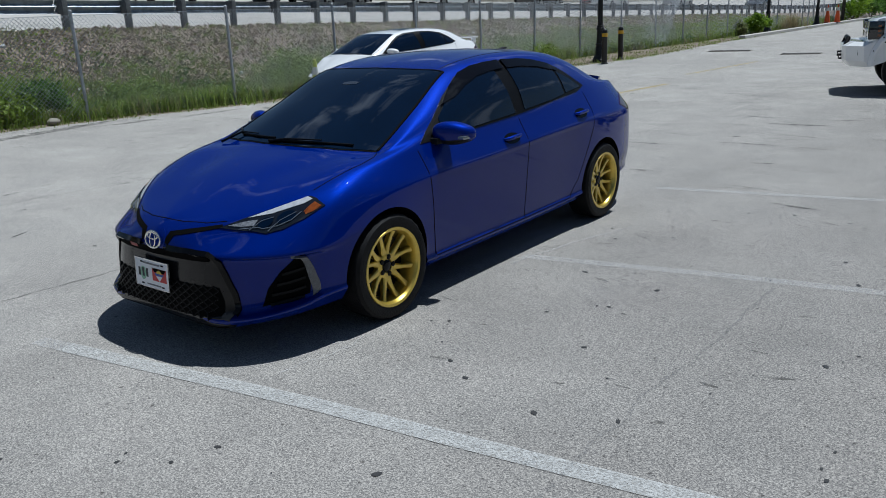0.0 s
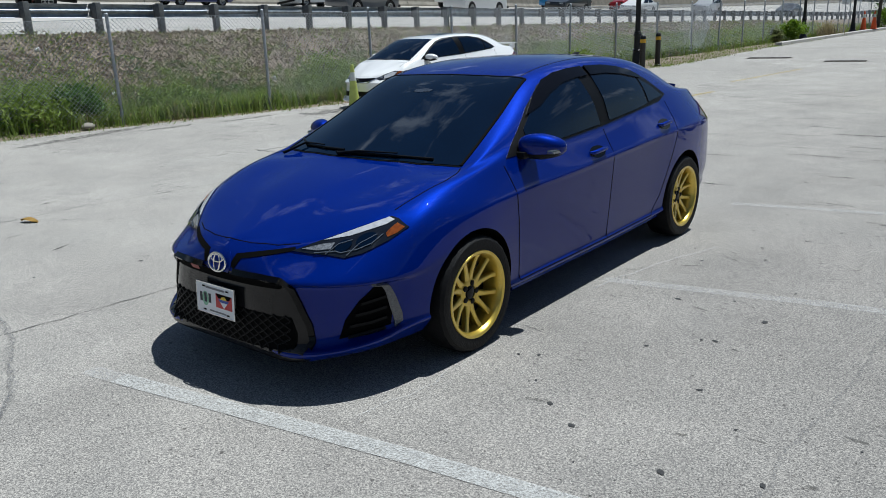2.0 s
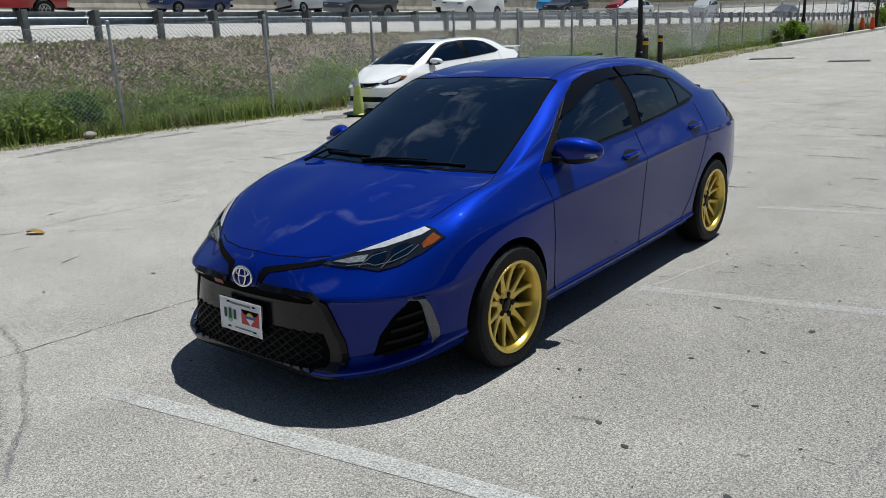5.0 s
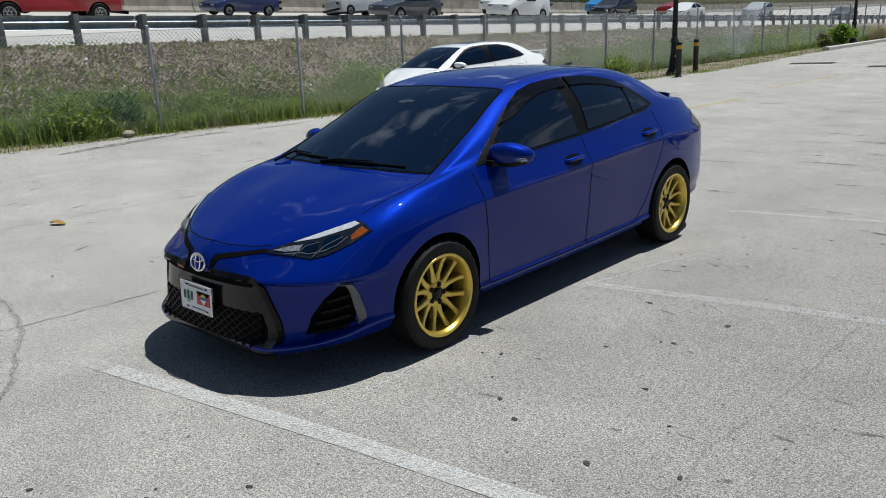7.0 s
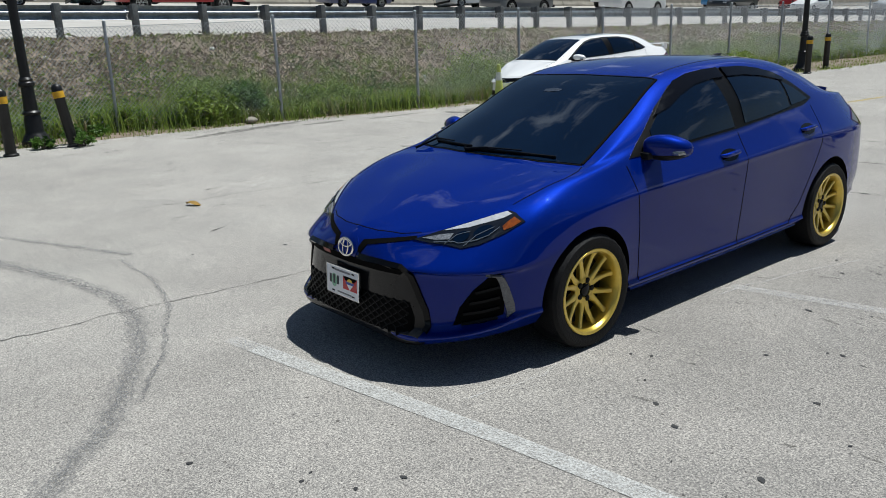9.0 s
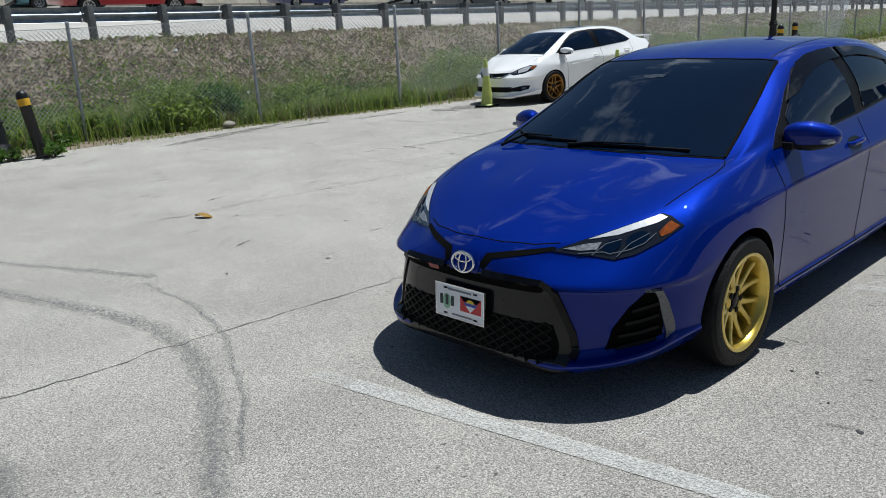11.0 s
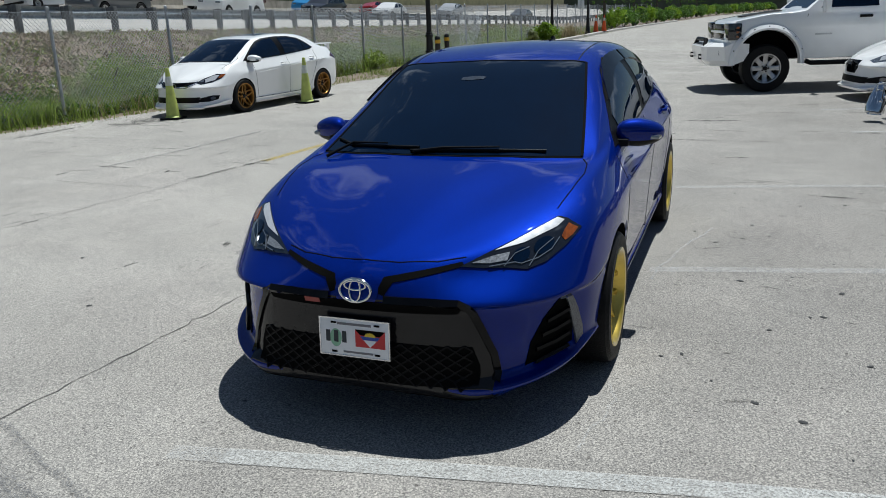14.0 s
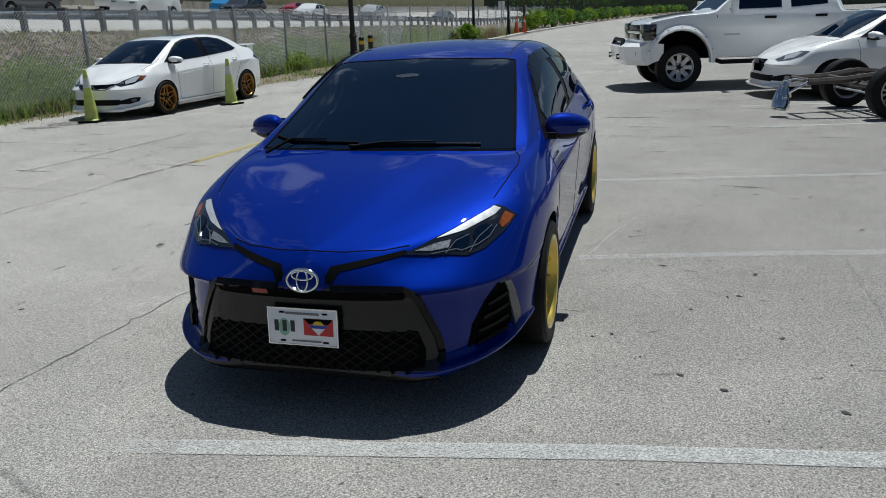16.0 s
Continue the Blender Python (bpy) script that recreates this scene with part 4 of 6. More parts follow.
ROAD_Y = [-80, -40, -20, 0, 20, 40, 60, 80, 87, 120, 220]
sheet("road", [-60, -47, -40, -30, -18.6], ROAD_Y, road_at, CONCRETE)["label"] = "pale concrete highway"
for x, w, m in ((-20.3, 0.16, LINE_WHITE), (-27.8, 0.13, LINE_FAINT), (-34.0, 0.13, LINE_FAINT), (-40.6, 0.16, LINE_YELLOW)):
    o = sheet("lane_line", [x - w, x], ROAD_Y, lambda a, y: tuple(Vector(road_at(a, y)) + Vector((0, 0, 0.012))), m)
sheet("backdrop", [0, 1], [-300, -80, 0, 80, 200, 500], lambda f, y: (-78 - 6 * f, y, rail_z(y) + 1.5 + f * 9.0), mat("far_trees", (0.035, 0.06, 0.03), 0.9, other=(0.10, 0.11, 0.09), scale=0.25, detail=10))

sheet("backdrop", [-60, 0, 60, 160], [0, 1], lambda x, f: (x, 250 + 4 * f, f * 14.0 - 0.3), bpy.data.materials["far_trees"])
barrier = thing("barrier", "stained concrete median barrier topped by green vertical slats", "barrier", kind="structure")
for k in range(-6, 34):
    y0 = k * 6.0
    bm = bmesh.new()
    rows = []
    for y in (y0 + 0.02, y0 + 5.98):
        b = Vector(road_at(-42.0, y))
        rows.append([bm.verts.new(b + Vector(q)) for q in ((0.35, 0, -0.1), (0.33, 0, 0.10), (0.18, 0, 0.35), (0.12, 0, 1.05), (-0.12, 0, 1.05), (-0.3, 0, -0.1))])
    for i in range(6):
        j = (i + 1) % 6
        bm.faces.new((rows[0][i], rows[1][i], rows[1][j], rows[0][j]))
    bm.faces.new(rows[0][::-1])
    bm.faces.new(rows[1])
    bmesh.ops.recalc_face_normals(bm, faces=bm.faces[:])
    part("barrier_block", bm, BARRIER, barrier, smooth=False)
slat_mesh = bpy.data.meshes.new("slat")
sb = box_bm(-0.03, 0.03, -0.05, 0.05, 0, 2.6)
sb.to_mesh(slat_mesh)
sb.free()
slat_mesh.materials.append(SLAT)
for k in range(280):
    y = -16 + k * 0.34
    o = new("slat", slat_mesh)
    o.parent = barrier
    o.location = Vector(road_at(-42.0, y)) + Vector((0, 0, 1.05))
for k in range(-6, 34):
    part("screen_panel", box_bm(-0.02, 0.02, k * 6.0, k * 6.0 + 5.9, 0, 2.2, m=Matrix.Translation((-42.6, 0, road_at(-42, k * 6.0)[2] + 1.0))), SCREEN, barrier, smooth=False)

# ---- guardrail ----
rail = thing("guardrail", "weathered steel W-beam guardrail on stout grey posts", "guardrail", kind="structure")
W = ((0.0, 0.50), (-0.055, 0.535), (-0.075, 0.575), (0.0, 0.63), (0.0, 0.665), (-0.075, 0.72), (-0.055, 0.76), (0.0, 0.80), (0.006, 0.80), (-0.045, 0.755), (-0.062, 0.72), (0.012, 0.66), (0.012, 0.635), (-0.062, 0.575), (-0.045, 0.54), (0.006, 0.50))
for k in range(-5, 30):
    y0 = 0.63 + k * 3.81
    bm = bmesh.new()
    rows = [[bm.verts.new((-18.38 + dx, y, rail_z(y) + 0.37 + (z - 0.5) * 1.2)) for dx, z in W] for y in (y0, y0 + 3.79)]
    for i in range(len(W)):
        j = (i + 1) % len(W)
        bm.faces.new((rows[0][i], rows[1][i], rows[1][j], rows[0][j]))
    bmesh.ops.recalc_face_normals(bm, faces=bm.faces[:])
    part("rail_beam", bm, RAIL_STEEL, rail)
post_mesh = block_mesh = None
for k in range(-9, 60):
    y = 0.72 + k * 1.905
    if post_mesh is None:
        o = part("rail_post", box_bm(-0.09, 0.09, -0.075, 0.075, -0.3, 0.76, 0.008), POST_WOOD, rail)
        b = part("block_out", box_bm(-0.07, 0.07, -0.07, 0.07, 0.36, 0.74, 0.006), POST_WOOD, rail)
        post_mesh, block_mesh = o.data, b.data
    else:
        o, b = new("rail_post", post_mesh), new("block_out", block_mesh)
        o.parent = b.parent = rail
    lean = random.uniform(-1.5, 1.5)
    o.matrix_local, b.matrix_local = pose(-18.13, y, rail_z(y), 0, lean, 0), pose(-18.29, y, rail_z(y))

# ---- chain-link fence ----
fence = thing("chain_link_fence", "galvanised chain-link fence on thin steel posts", "fence", kind="structure")
fence_h = 2.0
ys, y = [], 1.86 - 3.02 * 8
while y < 100:
    ys.append(y)
    y += 3.02 if y < 60 else 4.0
for y in ys:
    lean = random.uniform(-1.2, 1.2)
    p = part("fence_post", lathe([(0.032, -0.2), (0.032, fence_h + 0.04), (0.036, fence_h + 0.045), (0.034, fence_h + 0.075), (0.012, fence_h + 0.09)], 12), STEEL, fence)
    p.matrix_local = pose(along(FENCE, y), y, 0, lean, random.uniform(-1, 1), 0)
part("tension_wire", tube([(along(FENCE, y), y, fence_h - 0.02 + (0.015 * math.sin(i * 2.1))) for i, y in enumerate(ys)], 0.004, 5), STEEL, fence)


def link_wires(y0, y1, pitch, r):
    """Diagonal wires both ways, each a thin three-sided rod, over the bends of the fence."""
    verts, faces = [], []
    h, run = fence_h - 0.05, 1.75
    n = int((y1 - y0 + run) / pitch)
    for d in (1, -1):
        for k in range(n):
            a = y0 - run + k * pitch
            pts = []
            for f in (0.0, 0.25, 0.5, 0.75, 1.0):
                yy = a + run * (f if d == 1 else 1 - f)
                bulge = 0.02 * math.sin(yy * 2.1) * math.sin(math.pi * f)
                pts.append((along(FENCE, yy) + 0.02 + bulge + 0.004 * d, yy, 0.03 + h * f))
            base = len(verts)
            for p in pts:
                verts += [(p[0] + r, p[1], p[2]), (p[0] - r, p[1] + r, p[2] - r * d), (p[0] - r, p[1] - r, p[2] + r * d)]
            for s in range(4):
                i = base + 3 * s
                faces += [(i, i + 3, i + 4, i + 1), (i + 1, i + 4, i + 5, i + 2), (i + 2, i + 5, i + 3, i)]
    me = bpy.data.meshes.new("chain_link")
    me.from_pydata(verts, [], faces)
    me.materials.append(STEEL)
    o = new("chain_link", me)
    o.parent = fence
    return tagged(o, kind="stuff")


link_wires(-9, 30, 0.078, 0.0031)
link_wires(30, 75, 0.16, 0.003)


# ---- grass and weeds ----
def blades(name, label, material, spots, seed):
    """Tufts of thin bent blades at (x, y, z, height, spread, count)."""
    rnd = np.random.RandomState(seed)
    verts, faces = [], []
    for x, y, z, h, spread, count in spots:
        for _ in range(count):
            a, lean = rnd.uniform(0, 6.283), rnd.uniform(0.1, 0.7)
            bx, by = x + rnd.normal(0, spread), y + rnd.normal(0, spread)
            hh, w = h * rnd.uniform(0.45, 1.15), 0.0052 * rnd.uniform(0.6, 1.5) * (1 + h)
            dx, dy = math.cos(a) * lean * hh, math.sin(a) * lean * hh
            px, py = -math.sin(a) * w, math.cos(a) * w
            i = len(verts)
            verts += [(bx - px, by - py, z - 0.03), (bx + px, by + py, z - 0.03), (bx + dx * 0.35 + px * 0.8, by + dy * 0.35 + py * 0.8, z + hh * 0.6), (bx + dx * 0.35 - px * 0.8, by + dy * 0.35 - py * 0.8, z + hh * 0.6), (bx + dx, by + dy, z + hh)]
            faces += [(i, i + 1, i + 2, i + 3), (i + 3, i + 2, i + 4)]
    me = bpy.data.meshes.new(name)
    me.from_pydata(verts, [], faces)
    me.materials.append(material)
    return tagged(new(name, me), label, "grass", kind="stuff")


rnd = np.random.RandomState(4)
green, dry, weeds = [], [], []
for _ in range(15000):
    y = -9 + rnd.rand() ** 1.25 * 75
    f = rnd.rand() ** 1.3 * 0.93
    x, yy, z = bank_at(f, y)
    d = along(FENCE, y) + 0.25 - x
    lush = noise.noise((x * 0.35, y * 0.28, 7)) + 0.5 * noise.noise((x * 1.1, y * 1.1, 2))
    if d < 0.1 and rnd.rand() < 0.72:
        continue
    reach = 2.9 + 2.2 * lush + (2.0 if y > 24 else 0)
    if d < reach:
        h = 0.54 * (1 - 0.10 * max(0, d)) * (0.75 + 0.6 * lush)
        (green if rnd.rand() < 0.86 else dry).append((x, yy, z, max(0.12, h) * (0.22 if d < 0.1 else 1), 0.13, 13))
    elif rnd.rand() < 0.35:
        (green if lush > 0.2 or rnd.rand() < 0.2 else dry).append((x, yy, z, 0.10 + 0.10 * rnd.rand(), 0.16, 9))
blades("grass", "tall green roadside grass behind the fence", GRASS, green, 1)
blades("dry_grass", "short dry brown grass on the bank", DRY_GRASS, dry, 2)


def litter(name, label, material, count, seed, size, want):
    """Small leaves and dead scraps lying at all angles over the bank."""
    q = np.random.RandomState(seed)
    verts, faces = [], []
    while len(faces) < count:
        y = -9 + q.rand() ** 1.3 * 72
        x, yy, z = bank_at(q.rand() * 0.92, y)
        if along(FENCE, y) - 0.1 < x or noise.noise((x * 0.8, y * 0.8, want)) + 0.6 * noise.noise((x * 2.7, y * 2.7, want)) < q.uniform(-0.7, 0.35):
            continue
        e = Euler(tuple(q.uniform(-1.1, 1.1, 2)) + (q.uniform(0, 6.28),)).to_matrix()
        s = size * q.uniform(0.5, 1.6)
        c = Vector((x, yy, z + s * q.uniform(0.1, 1.2)))
        i = len(verts)
        verts += [tuple(c + e @ Vector(p)) for p in ((0, -s, 0), (s * 0.45, 0, s * 0.2), (0, s, -s * 0.1), (-s * 0.45, 0, s * 0.2))]
        faces.append((i, i + 1, i + 2, i + 3))
    me = bpy.data.meshes.new(name)
    me.from_pydata(verts, [], faces)
    me.materials.append(material)
    return tagged(new(name, me), label, "ground cover", kind="stuff")


litter("dead_litter", "brown dead weeds and litter over the bank", LITTER, 42000, 31, 0.055, 3.0)
litter("low_weeds", "low green creeping weeds on the bank", OLIVE, 9000, 32, 0.05, 11.0)
litter("grass_scraps", "yellow-green weed leaves on the bank", GRASS, 7000, 33, 0.06, 17.0)


def undergrowth(name, label, material, count, seed, size, tall):
    """A belt of small upright leaves crowding the foot of the fence, thick and thin in drifts."""
    q = np.random.RandomState(seed)
    verts, faces = [], []
    while len(faces) < count:
        y = -9 + q.rand() ** 1.35 * 62
        d = q.rand() ** 1.4 * 4.6 - 0.05
        x = along(FENCE, y) - d
        drift = noise.noise((x * 0.45, y * 0.33, seed)) + 0.5 * noise.noise((x * 1.6, y * 1.3, seed))
        if drift < q.uniform(-0.55, 0.25) + 0.10 * d - (0.15 if y > 24 else 0):
            continue
        f = min(1, max(0, (x - along(EDGE, y) - 0.15) / (-18.85 - along(EDGE, y))))
        z = bank_at(f, y)[2]
        h = tall * (0.35 + 0.9 * max(0, drift)) * (1 - 0.13 * d)
        e = Euler((q.uniform(-1.3, 1.3), q.uniform(-1.3, 1.3), q.uniform(0, 6.28))).to_matrix()
        s = size * q.uniform(0.5, 1.5)
        c = Vector((x, y, z + h * q.rand()))
        i = len(verts)
        verts += [tuple(c + e @ Vector(p)) for p in ((0, -s, 0), (s * 0.4, 0, s * 0.2), (0, s, -s * 0.1), (-s * 0.4, 0, s * 0.2))]
        faces.append((i, i + 1, i + 2, i + 3))
    me = bpy.data.meshes.new(name)
    me.from_pydata(verts, [], faces)
    me.materials.append(material)
    return tagged(new(name, me), label, "weeds", kind="stuff")


def paper_scraps(count, seed):
    """Crumpled pale scraps of rubbish lying on the slope."""
    q = np.random.RandomState(seed)
    bm = bmesh.new()
    for _ in range(count):
        y = q.uniform(-3, 26)
        x, yy, z = bank_at(q.uniform(0.3, 0.9), y)
        g = bmesh.ops.create_icosphere(bm, subdivisions=1, radius=q.uniform(0.025, 0.075), matrix=Matrix.Translation((x, yy, z + 0.05)))
        for v in g["verts"]:
            v.co += Vector(q.normal(0, 0.015, 3))
    return tagged(part("paper_scraps", bm, PLATE_WHITE, smooth=False), "pale scraps of paper rubbish on the bank", "rubbish", kind="stuff")


paper_scraps(26, 77)
undergrowth("leafy_weeds", "thick green weeds crowding the foot of the fence", GRASS, 42000, 51, 0.045, 0.62)
undergrowth("dark_weeds", "dark green weeds crowding the foot of the fence", LEAF, 26000, 52, 0.05, 0.55)
undergrowth("straw_weeds", "dry straw-coloured weeds among the green", DRY_GRASS, 12000, 53, 0.045, 0.5)


def bush(name, label, x, y, z, rx, ry, h, leaf, count, seed, size=0.06, category="bush"):
    """A rough shrub: woody stems and a crown of many small bent leaves."""
    r = np.random.RandomState(seed)
    ob = thing(name, label, category, pose(x, y, z))
    stems = bmesh.new()
    for k in range(9):
        a = 6.283 * k / 9 + r.rand()
        tube([(0.05 * math.cos(a), 0.05 * math.sin(a), -0.08), (rx * 0.3 * math.cos(a), ry * 0.3 * math.sin(a), h * 0.45), (rx * 0.6 * math.cos(a + 0.3), ry * 0.6 * math.sin(a + 0.3), h * 0.85)], [0.018, 0.012, 0.005], 5, stems)
    part("stems", stems, BARK, ob)
    verts, faces = [], []
    lumps = [(r.uniform(-0.6, 0.6) * rx, r.uniform(-0.6, 0.6) * ry, r.uniform(0.25, 0.85) * h, r.uniform(0.25, 0.5)) for _ in range(14)]
    for _ in range(count):
        lx, ly, lz, ls = lumps[r.randint(len(lumps))]
        v = r.normal(0, 1, 3)
        v /= np.linalg.norm(v)
        q = r.rand() ** 0.4
        c = Vector((lx + v[0] * ls * rx * q, ly + v[1] * ls * ry * q, max(0.02, lz + v[2] * ls * h * q * 0.8)))
        e = Euler((r.uniform(-1.2, 1.2), r.uniform(-1.2, 1.2), r.uniform(0, 6.28))).to_matrix()
        s = size * r.uniform(0.6, 1.4)
        i = len(verts)
        verts += [tuple(c + e @ Vector(p)) for p in ((0, -s, 0), (s * 0.42, 0, s * 0.15), (0, s, -s * 0.1), (-s * 0.42, 0, s * 0.15))]
        faces += [(i, i + 1, i + 2), (i, i + 2, i + 3)]
    me = bpy.data.meshes.new("crown")
    me.from_pydata(verts, [], faces)
    me.materials.append(leaf)
    crown = new("crown", me)
    crown.parent = ob
    return ob


def bz(x, y):
    return bank_at(min(1, max(0, (x - along(EDGE, y) - 0.15) / (-18.85 - along(EDGE, y)))), y)[2]


for k, (x, y, rx, h, m) in enumerate(((-12.3, 3.6, 1.1, 0.95, GRASS), (-12.2, 4.4, 0.7, 0.75, LEAF), (-12.9, 1.9, 0.8, 0.5, GRASS), (-12.0, 6.6, 0.9, 0.6, GRASS), (-11.9, 10.8, 1.3, 0.95, GRASS), (-11.2, 14.5, 0.9, 0.7, LEAF), (-10.8, 18.6, 0.8, 0.8, GRASS), (-10.6, 20.4, 1.0, 0.75, GRASS), (-13.6, -1.4, 1.1, 0.6, GRASS))):
    bush("bush", "dense dark green weeds growing behind the fence", x, y, bz(x, y) - 0.05, rx, rx * 0.9, h, m, 2600, 20 + k, 0.055)
for k, (x, y, h) in enumerate(((-10.75, 0.72, 0.22), (-11.0, 0.2, 0.2), (-12.1, 1.4, 0.2), (-11.3, 0.75, 0.3))):
    bush("weed", "small leafy weed at the foot of a bollard", x, y, 0.0, 0.25, 0.22, h, LEAF, 260, 60 + k, 0.045, "weed")
bush("shrub", "bright yellow-green shrub on the kerbed island", -9.1, 41.0, 0.1, 0.8, 0.75, 0.95, BRIGHT_LEAF, 1500, 71, 0.09, "shrub")
bush("shrub", "low dark shrub on the kerbed island", -9.5, 39.6, 0.1, 0.45, 0.45, 0.6, OLIVE, 600, 72, 0.08, "shrub")
blades("dry_clump", "tall straw-coloured ornamental grass clump", DRY_GRASS, [(-9.0 + rnd.normal(0, 0.3), 47.5 + rnd.normal(0, 0.35), 0.1, 0.8, 0.10, 12) for _ in range(34)], 3)
for k in range(24):
    y = 66 + 5.5 * k
    bush("hedge", "clipped green hedge plant along the kerb", along(EDGE, y) - 1.4, y, 0.12, 1.3, 2.6, 1.5, LEAF if k % 3 else BRIGHT_LEAF, 900, 80 + k, 0.16, "hedge")


def young_tree(x, y, h, seed):
    r = np.random.RandomState(seed)
    ob = thing("tree", "roadside tree with a slim grey trunk", "tree", pose(x, y, 0), group="trees along the kerb")
    part("trunk", tube([(0, 0, -0.2), (0.05, 0.03, h * 0.35), (-0.04, 0.05, h * 0.7), (0.02, 0, h)], [0.16, 0.12, 0.09, 0.05], 10), BARK, ob)
    for k in range(7):
        a, z = 6.283 * k / 7 + r.rand(), h * r.uniform(0.5, 0.9)
        part("limb", tube([(0, 0, z), (0.7 * math.cos(a), 0.7 * math.sin(a), z + 0.7), (1.4 * math.cos(a), 1.4 * math.sin(a), z + 1.1)], [0.05, 0.03, 0.012], 6), BARK, ob)
    verts, faces = [], []
    for _ in range(1500):
        a, q = r.uniform(0, 6.283), r.rand() ** 0.5 * 1.8
        c = Vector((q * math.cos(a), q * math.sin(a), h * 0.75 + r.normal(0, 0.7)))
        e = Euler(tuple(r.uniform(-2, 2, 3))).to_matrix()
        i = len(verts)
        verts += [tuple(c + e @ Vector(p)) for p in ((0, -0.14, 0), (0.07, 0, 0.02), (0, 0.14, 0), (-0.07, 0, 0.02))]
        faces += [(i, i + 1, i + 2, i + 3)]
    me = bpy.data.meshes.new("crown")
    me.from_pydata(verts, [], faces)
    me.materials.append(LEAF)
    o = new("crown", me)
    o.parent = ob


for k, (x, y) in enumerate(((-9.6, 64), (-9.0, 78), (-8.2, 92), (-7.0, 110), (-6.0, 130))):
    young_tree(x, y, 5.2, 40 + k)

# ---- kerb, lamps, bollards, cones ----
kerb = thing("kerb", "worn concrete kerb round the planted island", "kerb", kind="structure")
for k in range(38):
    y0, y1 = 36.0 + k * 1.5, 36.0 + k * 1.5 + 1.48
    x0, x1 = along(EDGE, y0), along(EDGE, y1)
    bm = bmesh.new()
    rows = [[bm.verts.new((x + dx, y, z)) for dx, z in ((0.16, -0.05), (0.14, 0.13), (0.11, 0.15), (-0.16, 0.15), (-0.16, -0.05))] for x, y in ((x0, y0), (x1, y1))]
    for i in range(5):
        j = (i + 1) % 5
        bm.faces.new((rows[0][i], rows[1][i], rows[1][j], rows[0][j]))
    bm.faces.new(rows[0][::-1])
    bm.faces.new(rows[1])
    bmesh.ops.recalc_face_normals(bm, faces=bm.faces[:])
    part("kerb_stone", bm, CONCRETE, kerb, smooth=False)


def lamp_post(m):
    ob = thing("street_lamp", "black cast-iron street lamp post with a stepped round base", "street lamp", m, group="street lamps by the fence")
    part("base", lathe([(0.24, -0.02), (0.24, 0.08), (0.22, 0.10), (0.20, 0.16), (0.165, 0.20), (0.15, 0.24), (0.145, 0.45), (0.125, 0.52), (0.15, 0.54), (0.15, 0.57), (0.118, 0.60), (0.10, 1.0)], 24), LAMP_BLACK, ob, sharp=30)
    part("collar", lathe([(0.10, 1.0), (0.13, 1.02), (0.13, 1.07), (0.105, 1.10), (0.115, 1.13), (0.085, 1.17)], 24), LAMP_BLACK, ob, sharp=30)
    part("pole", lathe([(0.082, 1.16), (0.075, 2.6), (0.062, 4.6)], 20), LAMP_BLACK, ob)
    part("lantern", lathe([(0.06, 4.55), (0.16, 4.62), (0.20, 5.05), (0.24, 5.10), (0.05, 5.35)], 20), LAMP_BLACK, ob)
    return ob


l1 = lamp_post(pose(-11.75, 0.25, 0, 0, 0, 0))
copy_thing(l1, pose(-8.2, 20.9, 0))
copy_thing(l1, pose(-9.3, 43.6, 0))
copy_thing(l1, pose(-9.0, 53.5, 0))


def bollard(m):
    ob = thing("bollard", "black bollard with a domed top and yellow band", "bollard", m, group="bollards beside the lamps")
    part("tube", lathe([(0.085, -0.1), (0.085, 0.80), (0.088, 0.805), (0.088, 0.98), (0.08, 1.02), (0.05, 1.055), (0.015, 1.07)], 24), LAMP_BLACK, ob)
    part("band", lathe([(0.0905, 0.83), (0.0905, 0.94)], 24), YELLOW, ob, "yellow reflective band")
    part("skirt", lathe([(0.12, -0.02), (0.115, 0.03), (0.086, 0.05)], 20), LAMP_BLACK, ob)
    return ob


b1 = bollard(pose(-10.55, -0.42, 0, 0, 1, 0))
copy_thing(b1, pose(-10.85, 0.62, 0, 4, -7, 20))
copy_thing(b1, pose(-8.08, 22.2, 0, 0, 0, 60))
copy_thing(b1, pose(-7.52, 19.85, 0, 0, 0, 10))


def cone(name, label, body, m, h, category="traffic cone", group="", foot=0.13):
    ob = thing(name, label, category, m, group=group)
    part("base", box_bm(-foot - 0.05, foot + 0.05, -foot - 0.05, foot + 0.05, 0, 0.035, 0.008), BLACK, ob, "black rubber base")
    r = lambda z: foot - (foot - 0.032) * z / h
    part("cone", lathe([(foot + 0.02, 0.03), (r(0.06), 0.06), (r(h), h), (0.02, h + 0.006)], 28), body, ob)
    part("collar", lathe([(r(h * 0.66) + 0.003, h * 0.66), (r(h * 0.84) + 0.003, h * 0.84)], 28), COLLAR, ob, "pale reflective collar")
    return ob


c1 = cone("traffic_cone", "lime-green traffic cone with a pale reflective collar", LIME, pose(-8.46, 8.38, 0, 0, 0, 12), 0.92, group="lime cones beside the white car")
copy_thing(c1, pose(-7.15, 11.03, 0, 0, 0, -20))
o1 = cone("traffic_cone", "orange traffic cone with a white reflective collar", ORANGE, pose(-8.6, 54.5, 0.12, 0, 0, 5), 1.15, group="orange cones on the kerb", foot=0.19)
copy_thing(o1, pose(-8.1, 55.0, 0.12, 0, 0, 40))
sign = thing("sign", "small pale parking sign on a post", "sign", pose(-9.2, 52.0, 0))
part("sign_post", tube([(0, 0, -0.1), (0, 0, 2.3)], 0.03, 8), STEEL, sign)
part("sign_plate", box_bm(-0.22, 0.22, -0.012, 0.012, 1.75, 2.35, 0.004), PLATE_WHITE, sign)

